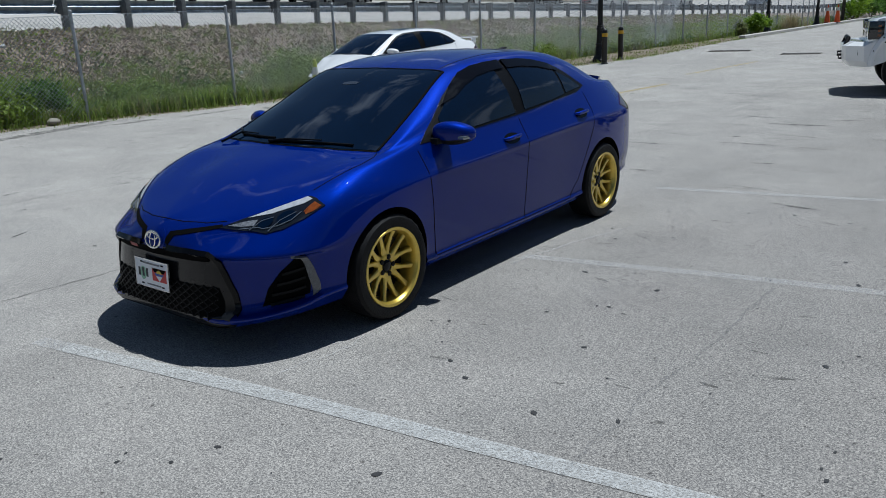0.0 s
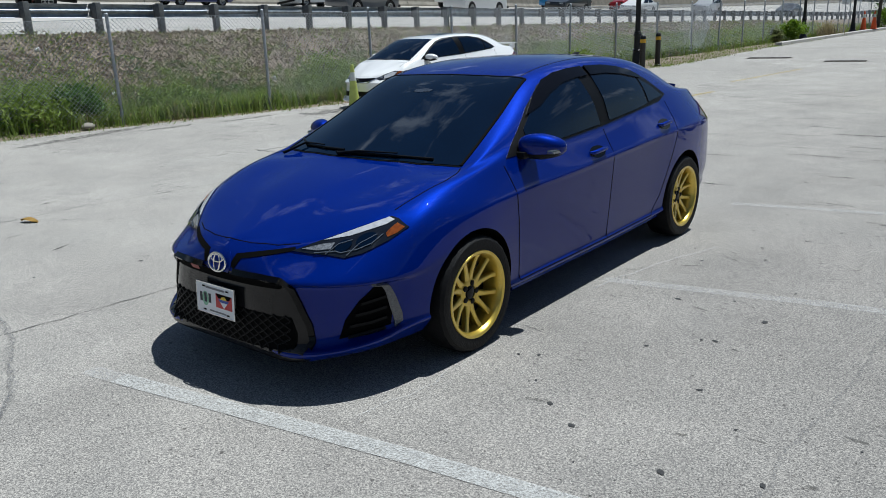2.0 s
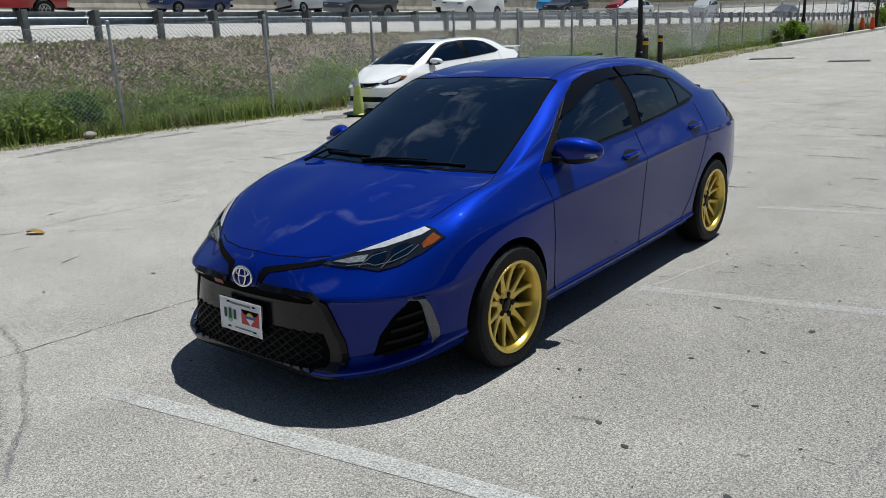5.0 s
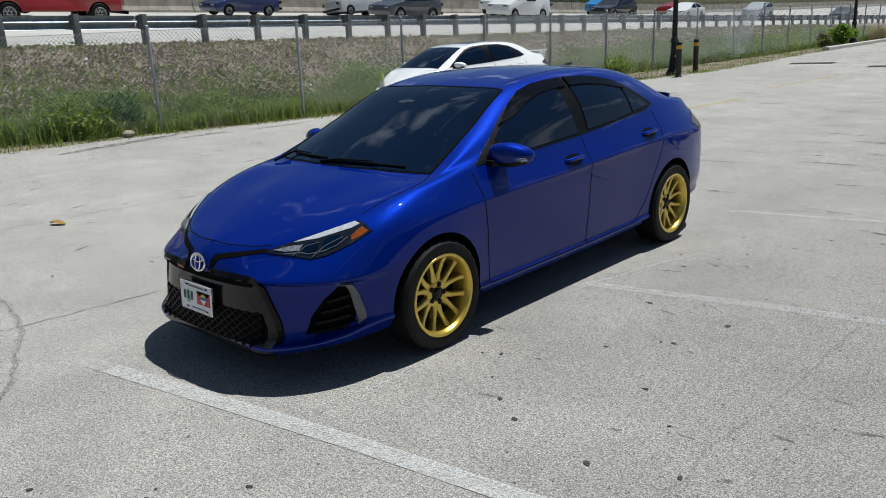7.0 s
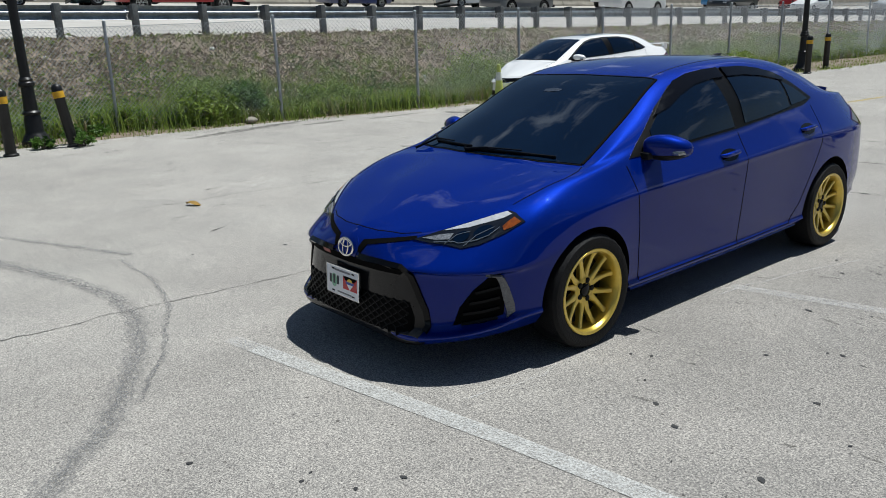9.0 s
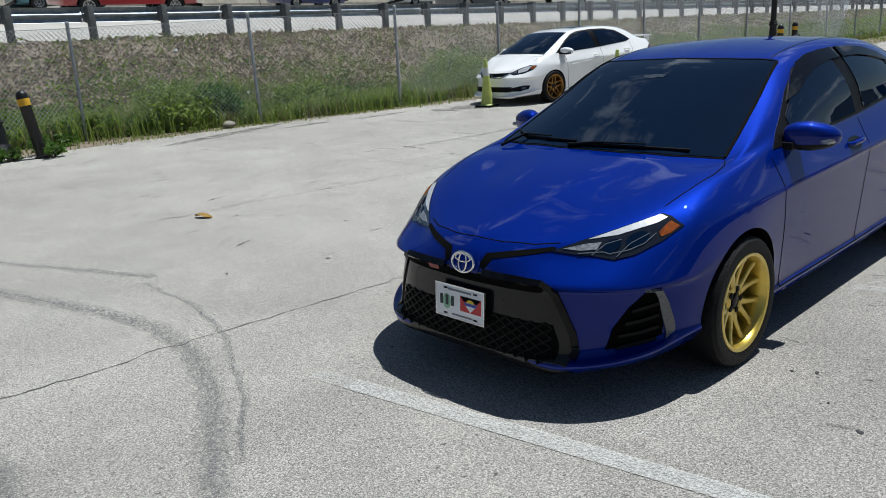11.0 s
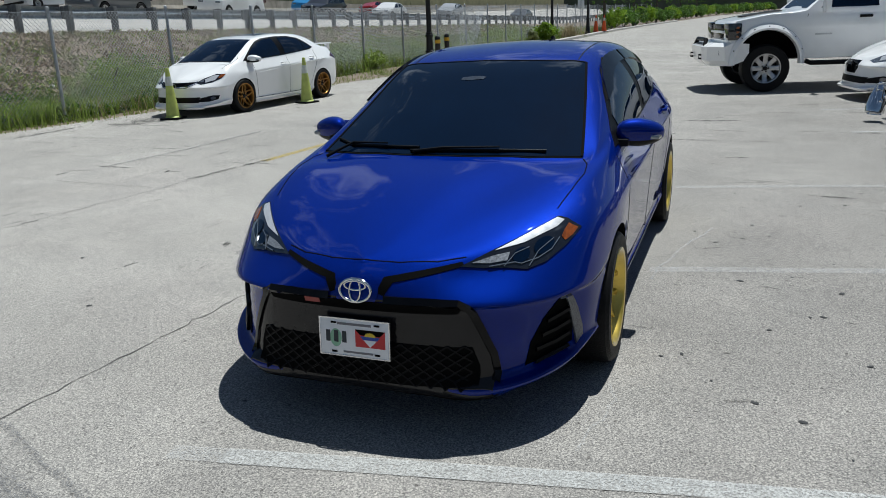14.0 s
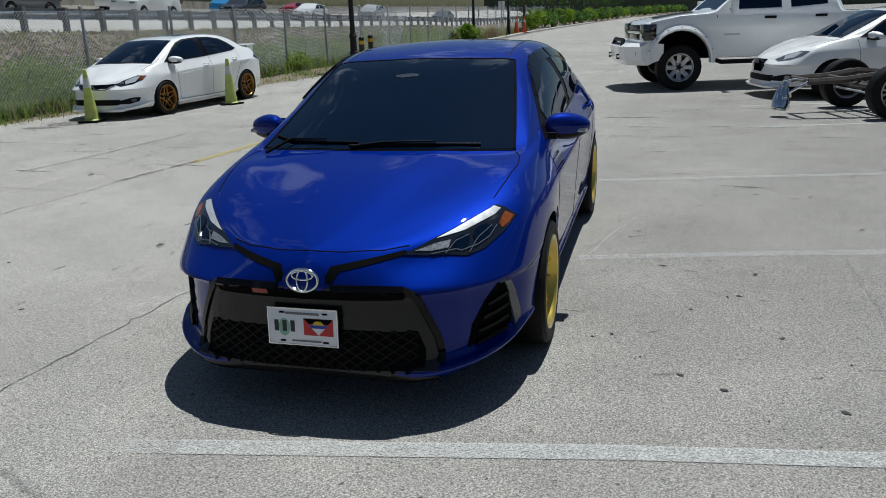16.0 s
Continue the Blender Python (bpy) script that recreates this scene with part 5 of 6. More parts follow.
# ---- marks on the lot ----
def lay(name, line, width, material, z=0.004, label="", wobble=0.0, seed=0):
    """A flat ribbon along a line on the ground, with a hair of thickness."""
    bm = bmesh.new()
    pts = []
    for (ax, ay), (bx, by) in zip(line, line[1:]):
        n = max(1, int(math.hypot(bx - ax, by - ay) / (0.06 if wobble else 0.25)))
        pts += [(ax + (bx - ax) * k / n, ay + (by - ay) * k / n) for k in range(n)]
    pts.append(line[-1])
    rows = []
    for i, p in enumerate(pts):
        a, b = Vector(pts[max(i - 1, 0)]), Vector(pts[min(i + 1, len(pts) - 1)])
        t = (b - a).normalized()
        nrm = Vector((-t.y, t.x))
        sh = wobble * noise.noise((i * 0.31, seed, 1.5)) + wobble * 0.6 * noise.noise((i * 0.9, seed, 4.5))
        w = width[0] + (width[1] - width[0]) * i / (len(pts) - 1) if isinstance(width, tuple) else width
        w *= 1 + (0.7 * noise.noise((i * 0.7, seed, 9)) if wobble else 0)
        c = Vector(p) + nrm * sh
        rows.append([bm.verts.new((*(c + nrm * w / 2), z)), bm.verts.new((*(c - nrm * w / 2), z))])
    for a, b in zip(rows, rows[1:]):
        bm.faces.new((a[0], a[1], b[1], b[0]))
    return tagged(part(name, bm, material, smooth=False), label, kind="structure")


PAINT_Z = 0.004
lay("line_marking", [(-0.43, -1.325), (1.27, -1.03), (2.47, -0.86), (7.5, -0.10)], 0.105, LINE_WHITE, PAINT_Z, "worn white parking line")
lay("line_marking", [(-0.66, -1.365), (-0.43, -1.325)], 0.10, LINE_FAINT, PAINT_Z, "worn white parking line")
lay("line_marking", [(0.90, 1.40), (2.24, 1.68), (3.1, 1.82), (7.6, 2.60)], 0.10, LINE_FAINT, PAINT_Z, "faded white parking line")
lay("line_marking", [(0.86, 3.93), (3.51, 4.45), (8, 5.35)], 0.10, LINE_FAINT, PAINT_Z, "faded white parking line")
lay("line_marking", [(2.73, 7.58), (4.34, 7.93), (9, 8.95)], 0.10, LINE_WHITE, PAINT_Z, "white parking line")
lay("line_marking", [(2.56, 9.95), (3.04, 10.03), (9, 11.1)], 0.10, LINE_WHITE, PAINT_Z, "white parking line")
lay("line_marking", [(2.3, 0.0 + 12.6), (5, 13.3), (9, 14.2)], 0.10, LINE_FAINT, PAINT_Z, "faded white parking line")
lay("line_marking", [(-4.08, 4.6), (-3.92, 6.2), (-3.6, 9.5), (-3.1, 14.0)], 0.12, LINE_YELLOW, PAINT_Z, "worn yellow centre line")
lay("line_marking", [(-3.6, 16.5), (-3.2, 21.0)], 0.10, LINE_YELLOW, PAINT_Z, "worn yellow centre line")
lay("line_marking", [(-4.30, 3.45), (-4.06, 4.75)], 0.085, PATCH, PAINT_Z + 0.002, "blackened end of the yellow line")
for s, (line, w) in enumerate((([(-1.75, -4.0), (-1.65, -2.4), (-1.60, -1.5), (-1.56, -0.95), (-1.51, -0.55), (-1.48, -0.2), (-1.45, 0.2), (-1.2, 2.5), (-0.95, 5.0), (-0.75, 7.0), (-0.55, 10.8), (0.0, 16.0), (0.4, 24)], 0.008),
                               ([(-4.8, -0.4), (-4.65, 0.8), (-4.49, 1.9), (-4.37, 2.6), (-4.27, 3.4)], 0.009), ([(-9.5, 2.5), (-6.8, 3.2), (-4.4, 3.0)], 0.007),
                               ([(-5.2, 7.4), (-5.0, 4.6), (-5.1, 2.2)], 0.006))):
    lay("crack", line, w, CRACK, 0.003 + 0.0004 * s, "thin winding crack", 0.05, s * 7.3)
for s, (line, w) in enumerate((([(-5.2, -2.1), (-4.4, -1.72), (-3.6, -1.38), (-3.0, -1.14)], 0.06), ([(-4.6, -2.25), (-3.5, -1.98), (-2.55, -1.70), (-1.95, -1.60), (-1.45, -1.64), (-0.9, -1.82), (-0.1, -2.24), (0.4, -2.66), (0.9, -3.3)], 0.10),
                               ([(-2.9, -1.25), (-2.2, -1.25), (-1.5, -1.4), (-0.7, -1.75), (-0.2, -2.05)], 0.025), ([(-1.5, -2.9), (-0.9, -2.75), (-0.2, -2.85), (0.3, -3.1)], 0.10), ([(-5.93, 3.9), (-5.77, 5.05), (-5.64, 6.95)], 0.06))):
    for q, k in enumerate((1.5, 0.95, 0.5)):
        lay("tyre_mark", line, w * k, SCUFF, 0.0055 + 0.0012 * s + 0.0004 * q, "curved dark tyre scuff", 0.025, s * 3.1 + q)
lay("tyre_mark", [(2.44, -2.5), (2.5, -0.9), (2.52, 0.1), (2.56, 0.8), (2.58, 1.6)], 0.022, SCUFF, 0.0052, "faint dark seam in the asphalt", 0.03, 11)
lay("chalk_mark", [(0.86, -0.9), (0.95, -0.45), (0.90, -0.30)], 0.012, LINE_FAINT, 0.005, "faint chalk scratch", 0.03, 3)
lay("chalk_mark", [(0.92, 1.2), (1.05, 1.9), (1.25, 2.5)], 0.018, LINE_FAINT, 0.005, "faint chalk scratch", 0.02, 5)


def blot(x, y, rx, ry, seed, z, swing=3.0):
    r = np.random.RandomState(seed)
    n = 12
    turn = (r.rand() - 0.5) * swing
    pts = [(x + (rx * math.cos(a) * math.cos(turn) - ry * math.sin(a) * math.sin(turn)) * q, y + (rx * math.cos(a) * math.sin(turn) + ry * math.sin(a) * math.cos(turn)) * q, z) for a, q in ((6.283 * k / n, r.uniform(0.8, 1.18)) for k in range(n))]
    return pts


verts, faces = [], []
r5 = np.random.RandomState(5)
spots = [(1.70, -0.43), (1.87, 0.79), (1.2, -1.52), (0.50, -2.1), (1.45, 1.30), (2.5, -0.42), (2.16, -0.55), (1.52, -0.31), (2.53, 1.74), (1.9, -1.3), (2.35, -0.9), (1.1, -1.05), (3.1, 0.6), (3.0, 1.9), (2.0, 1.2)]
spots += [(r5.uniform(0.9, 9), r5.uniform(-3, 12)) for _ in range(330)] + [(r5.uniform(-9, 0.5), r5.uniform(-4, 14)) for _ in range(130)]
for k, (x, y) in enumerate(spots):
    s = 0.004 + 0.012 * r5.rand() ** 2 if k > 15 else r5.uniform(0.012, 0.02)
    p = blot(x, y, s * 1.3, s * 0.8, 300 + k, 0.0032)
    i = len(verts)
    verts += p
    faces.append(tuple(range(i, i + len(p))))
me = bpy.data.meshes.new("tar_spots")
me.from_pydata(verts, [], faces)
me.materials.append(TAR)
tagged(new("tar_spots", me), "scattered dark gum and tar spots", "stain", kind="stuff")
verts, faces = [], []
for k in range(430):
    x, y = r5.uniform(-9, 9), r5.uniform(3.5, 30)
    p = [(q[0], q[1], q[2]) for q in blot(x, y, r5.uniform(0.05, 0.38), r5.uniform(0.008, 0.032), 900 + k, 0.0028, 0.5)]
    i = len(verts)
    verts += p
    faces.append(tuple(range(i, i + len(p))))
for k in range(900):
    if k < 150:
        y = r5.uniform(-1, 16)
        x = along(EDGE, y) + abs(r5.normal(0, 0.55)) + 0.1
    elif k < 330:
        x, y = r5.uniform(-10, -1.8), r5.uniform(-0.5, 12)
    else:
        x, y = r5.uniform(0.9, 10), r5.uniform(-0.5, 14)
    p = blot(x, y, *((r5.uniform(0.006, 0.03), r5.uniform(0.02, 0.11)) if k < 330 else (r5.uniform(0.012, 0.07), r5.uniform(0.005, 0.014))), 2000 + k, 0.0028, 0.9)
    i = len(verts)
    verts += p
    faces.append(tuple(range(i, i + len(p))))
me = bpy.data.meshes.new("dark_scrapes")
me.from_pydata(verts, [], faces)
me.materials.append(PATCH)
tagged(new("dark_scrapes", me), "dark shallow scrapes and stains in the asphalt", "stain", kind="stuff")
for k, (x, y, rx, ry) in enumerate(((-10.3, 3.6, 0.20, 1.3), (-9.6, 6.6, 0.08, 0.7), (1.0, 8.6, 0.4, 0.07), (-9.9, 5.0, 0.1, 0.5), (-8.7, 8.2, 0.5, 0.35), (-8.9, 7.6, 0.4, 0.16))):
    bm = bmesh.new()
    bm.faces.new([bm.verts.new(p) for p in blot(x, y, rx, ry, 1500 + k, 0.0036, 0.4)])
    tagged(part("stain", bm, PATCH, smooth=False), "dark damp stain on the asphalt", kind="structure")
for k, (x, y, rx, ry) in enumerate(((-5.72, 26.3, 0.75, 0.38), (-2.85, 24.5, 0.62, 0.34))):
    g = thing("drain_grate", "rusty iron storm drain grate set in the lot", "drain", pose(x, y, 0.0, 0, 0, 8))
    part("grate_frame", box_bm(-rx, rx, -ry, ry, -0.05, 0.006), BARRIER, g, smooth=False)
    for q in range(11):
        part("grate_bar", box_bm(-rx * 0.94, rx * 0.94, -ry * 0.9 + q * ry * 0.17, -ry * 0.9 + q * ry * 0.17 + 0.035, 0.0, 0.016), IRON, g, smooth=False)
leaf_ob = thing("dead_leaf", "curled yellow-brown dead leaf on the asphalt", "leaf", pose(-4.48, 0.03, 0.0, 0, 0, 20))
bm = bmesh.new()
rows = [[bm.verts.new((0.10 * (f - 0.5) * 2, w * 0.045 * math.sin(math.pi * (0.08 + 0.84 * f)), 0.008 + 0.02 * abs(w) + 0.012 * math.sin(5 * f))) for w in (-1, 0, 1)] for f in (k / 7 for k in range(8))]
for a, b in zip(rows, rows[1:]):
    for k in range(2):
        bm.faces.new((a[k], b[k], b[k + 1], a[k + 1]))
part("leaf_blade", bm, mat("dead_leaf", (0.45, 0.27, 0.05), 0.7, other=(0.2, 0.12, 0.03), scale=30), leaf_ob)
rock = bmesh.new()
bmesh.ops.create_icosphere(rock, subdivisions=3, radius=0.12)
for v in rock.verts:
    v.co *= 1 + 0.35 * noise.noise(v.co * 6)
    v.co.z *= 0.55
rock_ob = tagged(part("rock", rock, BARRIER), "pale rough stone at the foot of the fence", "stone")
rock_ob.location = (-11.3, 4.15, 0.06)


# ---- other vehicles ----
def white_sedan(name, label, m, scale, finish, spokes, style, lowered, tall=False):
    """A white saloon from the same kind of shell, with its own nose."""
    car = thing(name, label, "car", m)
    car["paint"] = "white"
    shift = cab_forward if not tall else (lambda y: 0.0)
    sh = Shell(scale, steps=6, vsteps=5, hull=HULL if tall else forward_hull())
    sx, sy, sz = scale
    wb = 2.70 * sy
    body = part("body", sh.cut_skin([(0.0, 0.32), (wb, 0.32)], 0.345, 0.86 * sx), [WHITE_CAR, VOID], car, "glossy white bodywork", sharp=40)
    for f in body.data.polygons:
        c = f.center
        for y in (0.0, wb):
            d = math.hypot(c.y - y, c.z - 0.32)
            if (abs(d - 0.345) < 0.008 and abs(f.normal.x) < 0.35) or (d < 0.345 and abs(c.x) < 0.66 * sx):
                f.material_index = 1
    body.location.z = -lowered
    bar = [(-0.27, 0.635), (0.27, 0.635), (0.25, 0.52), (0.17, 0.43), (-0.17, 0.43), (-0.25, 0.52)] if tall else None
    part("grille", sh.patch(bar or [(-0.42, 0.655), (-0.15, 0.645), (0.15, 0.645), (0.42, 0.655), (0.41, 0.61), (0.28, 0.552), (-0.28, 0.552), (-0.41, 0.61)], "front", 0.004, 0.03), GLOSS_BLACK, body, "gloss black grille bar")
    part("lower_grille", sh.patch([(-0.52, 0.385), (0.52, 0.385), (0.50, 0.285), (-0.50, 0.285)], "front", 0.004, 0.03), BLACK, body)
    em = part("emblem", tube_ring(0.045, 0.035, 0.006), CHROME, body, "chrome emblem")
    em.matrix_local = pose(0, sh.at(0, 0.59, "front", 0.012)[0].y, 0.59 * sz, 95, 0, 0)
    part("bumper_lip", sh.strip([(-0.60, 0.205), (-0.3, 0.195), (0, 0.195), (0.3, 0.195), (0.60, 0.205)], "front", 0.05, 0.005, lift=0.02), WHITE_CAR, body)
    for s in (1, -1):
        f = (lambda p: p) if s == 1 else mirrored
        lamp = part("headlight", sh.patch(f([(0.41, 0.635), (0.52, 0.705), (0.68, 0.775), (0.795, 0.765), (0.77, 0.695), (0.68, 0.635), (0.52, 0.605)]), "front", 0.005, 0.025), LENS if tall else LAMP_DARK, body, "bright clear headlight" if tall else "dark-bowled headlight")
        part("lamp_lens", sh.patch(f([(0.54, 0.69), (0.66, 0.755), (0.725, 0.755), (0.70, 0.672), (0.58, 0.634)]), "front", 0.009, 0.02), SILVER, lamp)
        part("lamp_lens", sh.patch(f([(0.47, 0.66), (0.53, 0.685), (0.54, 0.65), (0.49, 0.645)]), "front", 0.009, 0.02), LENS, lamp)
        vent = part("fog_slot", sh.patch(f([(0.50, 0.30), (0.52, 0.365), (0.68, 0.405), (0.76, 0.40), (0.74, 0.33), (0.64, 0.295)]), "front", 0.004, 0.025), BLACK, body, "black fog light recess")
        part("fog_light", sh.patch(f([(0.685 + 0.03 * math.cos(a), 0.355 + 0.03 * math.sin(a)) for a in (6.283 * k / 14 for k in range(14))]), "front", 0.009, 0.02), LENS, vent)
        view = "left" if s == 1 else "right"
        side_glass(sh, body, view, False, shift)
        gaps(sh, body, view)
        handle2 = [(1.33, 0.868), (2.34, 0.918)]
        for y, z in handle2:
            p = sh.at(y, z, view, 0.0)[0]
            part("door_handle", tube([p + Vector((0, -0.09, 0)), p + Vector((0.03 * s, -0.06, 0.004)), p + Vector((0.03 * s, 0.06, 0.008)), p + Vector((0, 0.09, 0.008))], [0.008, 0.013, 0.013, 0.008], 8), WHITE_CAR, body)
        mirror_part(body, sh, s, WHITE_CAR)
        for o in [c for c in body.children if c.name.startswith("door_mirror")]:
            o.location.y = shift(0.5)
        if not tall:
            part("grille_wing", sh.strip([(x * s, z) for x, z in ((0.05, 0.562), (0.28, 0.566), (0.40, 0.615), (0.44, 0.655))], "front", 0.016, 0.006, lift=0.008), CHROME, body)
            part("corner_lens", sh.patch(f([(0.735, 0.762), (0.79, 0.758), (0.775, 0.71), (0.73, 0.70)]), "front", 0.010, 0.02), AMBER, lamp)
            part("shoulder_crease", sh.strip([(0.5, 0.72), (1.2, 0.77), (2.2, 0.83), (2.9, 0.87)], view, 0.02, 0.001, lift=0.008), WHITE_CAR, body)
        part("side_skirt", sh.strip([(0.38, 0.20), (1.2, 0.195), (2.3, 0.205)], view, 0.07, 0.006, lift=0.02), WHITE_CAR, body)
        part("bonnet_gap", sh.strip([(0.685 * s, -0.375), (0.715 * s, -0.22), (0.738 * s, -0.05), (0.728 * s, 0.07), (0.70 * s, 0.13)], "top", 0.006, 0.0012), VOID, body)
        part("tail_light", sh.patch([(3.12, 0.90), (3.30, 0.965), (3.46, 0.985), (3.46, 0.84), (3.33, 0.83)], view, 0.006, 0.03), RED_LENS, body, "red tail light")
        for y in (0.0, wb):
            wheel("wheel", car, s * 0.79 * sx, y, 0.315, 0.232, 0.215, s, finish, spokes, style)
    ws = [(-0.672, 0.185), (-0.45, 0.12), (0, 0.08), (0.45, 0.12), (0.672, 0.185), (0.655, 0.34), (0.605, 0.65), (0.545, 0.985), (0.40, 0.965), (0, 0.938), (-0.40, 0.965), (-0.545, 0.985), (-0.605, 0.65), (-0.655, 0.34)]
    part("windshield", sh.patch([(x, y + shift(y)) for x, y in ws], "top", 0.004, 0.06), TINT, body, "dark tinted windshield")
    part("cowl", sh.strip([(x, y + shift(y)) for x, y in ((-0.68, 0.165), (-0.4, 0.095), (0, 0.06), (0.4, 0.095), (0.68, 0.165))], "top", 0.03, 0.003), BLACK, body)
    part("sunroof", sh.patch([(-0.36, 1.12), (0.36, 1.12), (0.36, 1.62), (-0.36, 1.62)], "top", 0.004, 0.06), TINT, body, "black glass sunroof")
    part("rear_glass", sh.patch([(-0.46, 2.72), (0.46, 2.72), (0.50, 3.04), (-0.50, 3.04)], "top", 0.004, 0.06), TINT, body)
    sp = part("boot_spoiler", box_bm(-0.58, 0.58, 3.34, 3.54, 1.15, 1.18, 0.012), WHITE_CAR, body, "white raised boot spoiler")
    for x in (-0.52, 0.52):
        part("spoiler_leg", box_bm(x - 0.03, x + 0.03, 3.38, 3.50, 1.04, 1.16, 0.008), WHITE_CAR, sp)
    return car


white_sedan("white_sedan", "white four-door sedan on bronze wheels beside the fence", pose(-8.42, 9.50, 0, 0, 0, -5.2), (0.985, 0.985, 1.01), BRONZE, 5, "mesh", 0.02)
white_sedan("white_saloon", "pearl white saloon with a dark grille and silver wheels", pose(4.02, 11.75, 0, 0, 0, -77), (1.03, 1.0, 1.03), ALLOY, 10, "flat", 0.0, True)


def boxcar(name, label, paint, m, profile, belt, wide, axles, radius, glass, category="car", rim=ALLOY, group="", shut=(), arch=1.16, lift=0.0, spokes=6, style="flat"):
    """A road vehicle from its side outline: a shell with tumblehome above the belt, glazed openings, wheels, lamps and bumpers."""
    car = thing(name, label, category, m, group=group)
    bm = bmesh.new()
    n = 7
    rows = []
    for k in range(n):
        t = -1 + 2 * k / (n - 1)
        row = []
        for y, z in profile:
            w = wide / 2 * (1 if z <= belt else 1 - 0.24 * (z - belt) / 0.55)
            edge = 1 - 0.06 * abs(t) ** 6
            row.append(bm.verts.new((t * w * (0.985 if abs(t) == 1 else 1), y * edge if abs(t) == 1 else y, z - (0.03 * abs(t) ** 3 if z > belt else 0))))
        rows.append(row)
    q = len(profile)
    for a, b in zip(rows, rows[1:]):
        for i in range(q):
            j = (i + 1) % q
            bm.faces.new((a[i], a[j], b[j], b[i]))
    bm.faces.new(rows[0])
    bm.faces.new(rows[-1][::-1])
    bmesh.ops.recalc_face_normals(bm, faces=bm.faces[:])
    cut = bmesh.new()
    for y in axles:
        for s in (1, -1):
            lathe([(radius * arch, -0.28), (radius * arch, 0.3)], 32, cut, Matrix.Translation((s * wide / 2, y, radius + lift)) @ Matrix.Rotation(radians(90), 4, "Y"))
    bmesh.ops.recalc_face_normals(cut, faces=cut.faces[:])
    tmp = []
    for b, nm in ((bm, "a"), (cut, "b")):
        me = bpy.data.meshes.new(nm)
        b.to_mesh(me)
        b.free()
        o = bpy.data.objects.new(nm, me)
        scene.collection.objects.link(o)
        tmp.append((o, me))
    md = tmp[0][0].modifiers.new("cut", "BOOLEAN")
    md.operation, md.object, md.solver = "DIFFERENCE", tmp[1][0], "EXACT"
    bv = tmp[0][0].modifiers.new("round", "BEVEL")
    bv.width, bv.segments, bv.limit_method, bv.angle_limit = 0.03, 2, "ANGLE", radians(35)
    done = bpy.data.meshes.new_from_object(tmp[0][0].evaluated_get(bpy.context.evaluated_depsgraph_get()))
    bm = bmesh.new()
    bm.from_mesh(done)
    for o, me in tmp:
        bpy.data.objects.remove(o)
        bpy.data.meshes.remove(me)
    body = part("body", bm, [paint, VOID], car, sharp=40)
    for f in body.data.polygons:
        for y in axles:
            d = math.hypot(f.center.y - y, f.center.z - radius - lift)
            if (d < radius * arch + 0.01 and abs(f.normal.x) < 0.5) or (d < radius * arch and abs(f.center.x) < wide / 2 - 0.2):
                f.material_index = 1
    tree = BVHTree.FromPolygons([v.co[:] for v in body.data.vertices], [p.vertices[:] for p in body.data.polygons])

    def on_side(poly, s, off, nm, material, parent=body, lab=""):
        b = bmesh.new()
        vs = []
        for y, z in poly:
            hit = tree.ray_cast(Vector((3 * s, y, z)), Vector((-s, 0, 0)))
            vs.append(b.verts.new((hit[0].x if hit[0] else s * wide * 0.42, y, z)))
        b.faces.new(vs)
        b.normal_update()
        d = Vector((s, 0, 0))
        g = bmesh.ops.extrude_face_region(b, geom=b.faces[:])
        bmesh.ops.translate(b, verts=[v for v in g["geom"] if isinstance(v, bmesh.types.BMVert)], vec=d * off)
        bmesh.ops.recalc_face_normals(b, faces=b.faces[:])
        return part(nm, b, material, parent, lab, smooth=False)

    for s in (1, -1):
        for poly in glass:
            on_side(poly, s, 0.008, "side_window", TINT)
        for line in shut:
            on_side(line, s, 0.003, "door_gap", VOID)
        for y in axles:
            wheel("wheel", car, s * (wide / 2 - 0.12), y, radius, radius * 0.60, 0.22 if radius < 0.4 else 0.30, s, rim, spokes, style)
    return car, body, on_side


CARP = [(-0.88, 0.25), (-0.93, 0.45), (-0.88, 0.68), (-0.2, 0.86), (0.15, 0.93), (0.95, 1.36), (1.5, 1.45), (2.3, 1.40), (3.1, 1.08), (3.55, 1.05), (3.66, 0.8), (3.66, 0.35), (3.5, 0.25)]
SUVP = [(-0.88, 0.32), (-0.93, 0.55), (-0.88, 0.85), (-0.1, 1.02), (0.2, 1.08), (0.85, 1.58), (1.5, 1.68), (3.0, 1.66), (3.5, 1.45), (3.66, 1.0), (3.66, 0.45), (3.5, 0.34)]
VANP = [(-0.80, 0.35), (-0.86, 0.6), (-0.75, 1.0), (-0.2, 1.2), (0.45, 1.9), (0.9, 2.05), (4.2, 2.05), (4.35, 1.9), (4.40, 0.5), (4.3, 0.35)]
PICKP = [(-0.95, 0.45), (-1.0, 0.7), (-0.95, 1.08), (-0.1, 1.18), (0.55, 1.24), (1.15, 1.80), (1.6, 1.88), (2.9, 1.86), (3.1, 1.28), (4.75, 1.25), (4.80, 0.75), (4.75, 0.50)]
CARG = ([(0.45, 0.96), (1.0, 1.30), (1.48, 1.37), (1.48, 0.99)], [(1.56, 0.99), (1.56, 1.37), (2.2, 1.32), (2.65, 1.08), (2.3, 1.02)])
SUVG = ([(0.40, 1.12), (0.88, 1.50), (1.45, 1.58), (1.45, 1.12)], [(1.53, 1.12), (1.53, 1.58), (2.4, 1.58), (2.4, 1.14)], [(2.48, 1.14), (2.48, 1.57), (3.0, 1.54), (3.3, 1.30)])
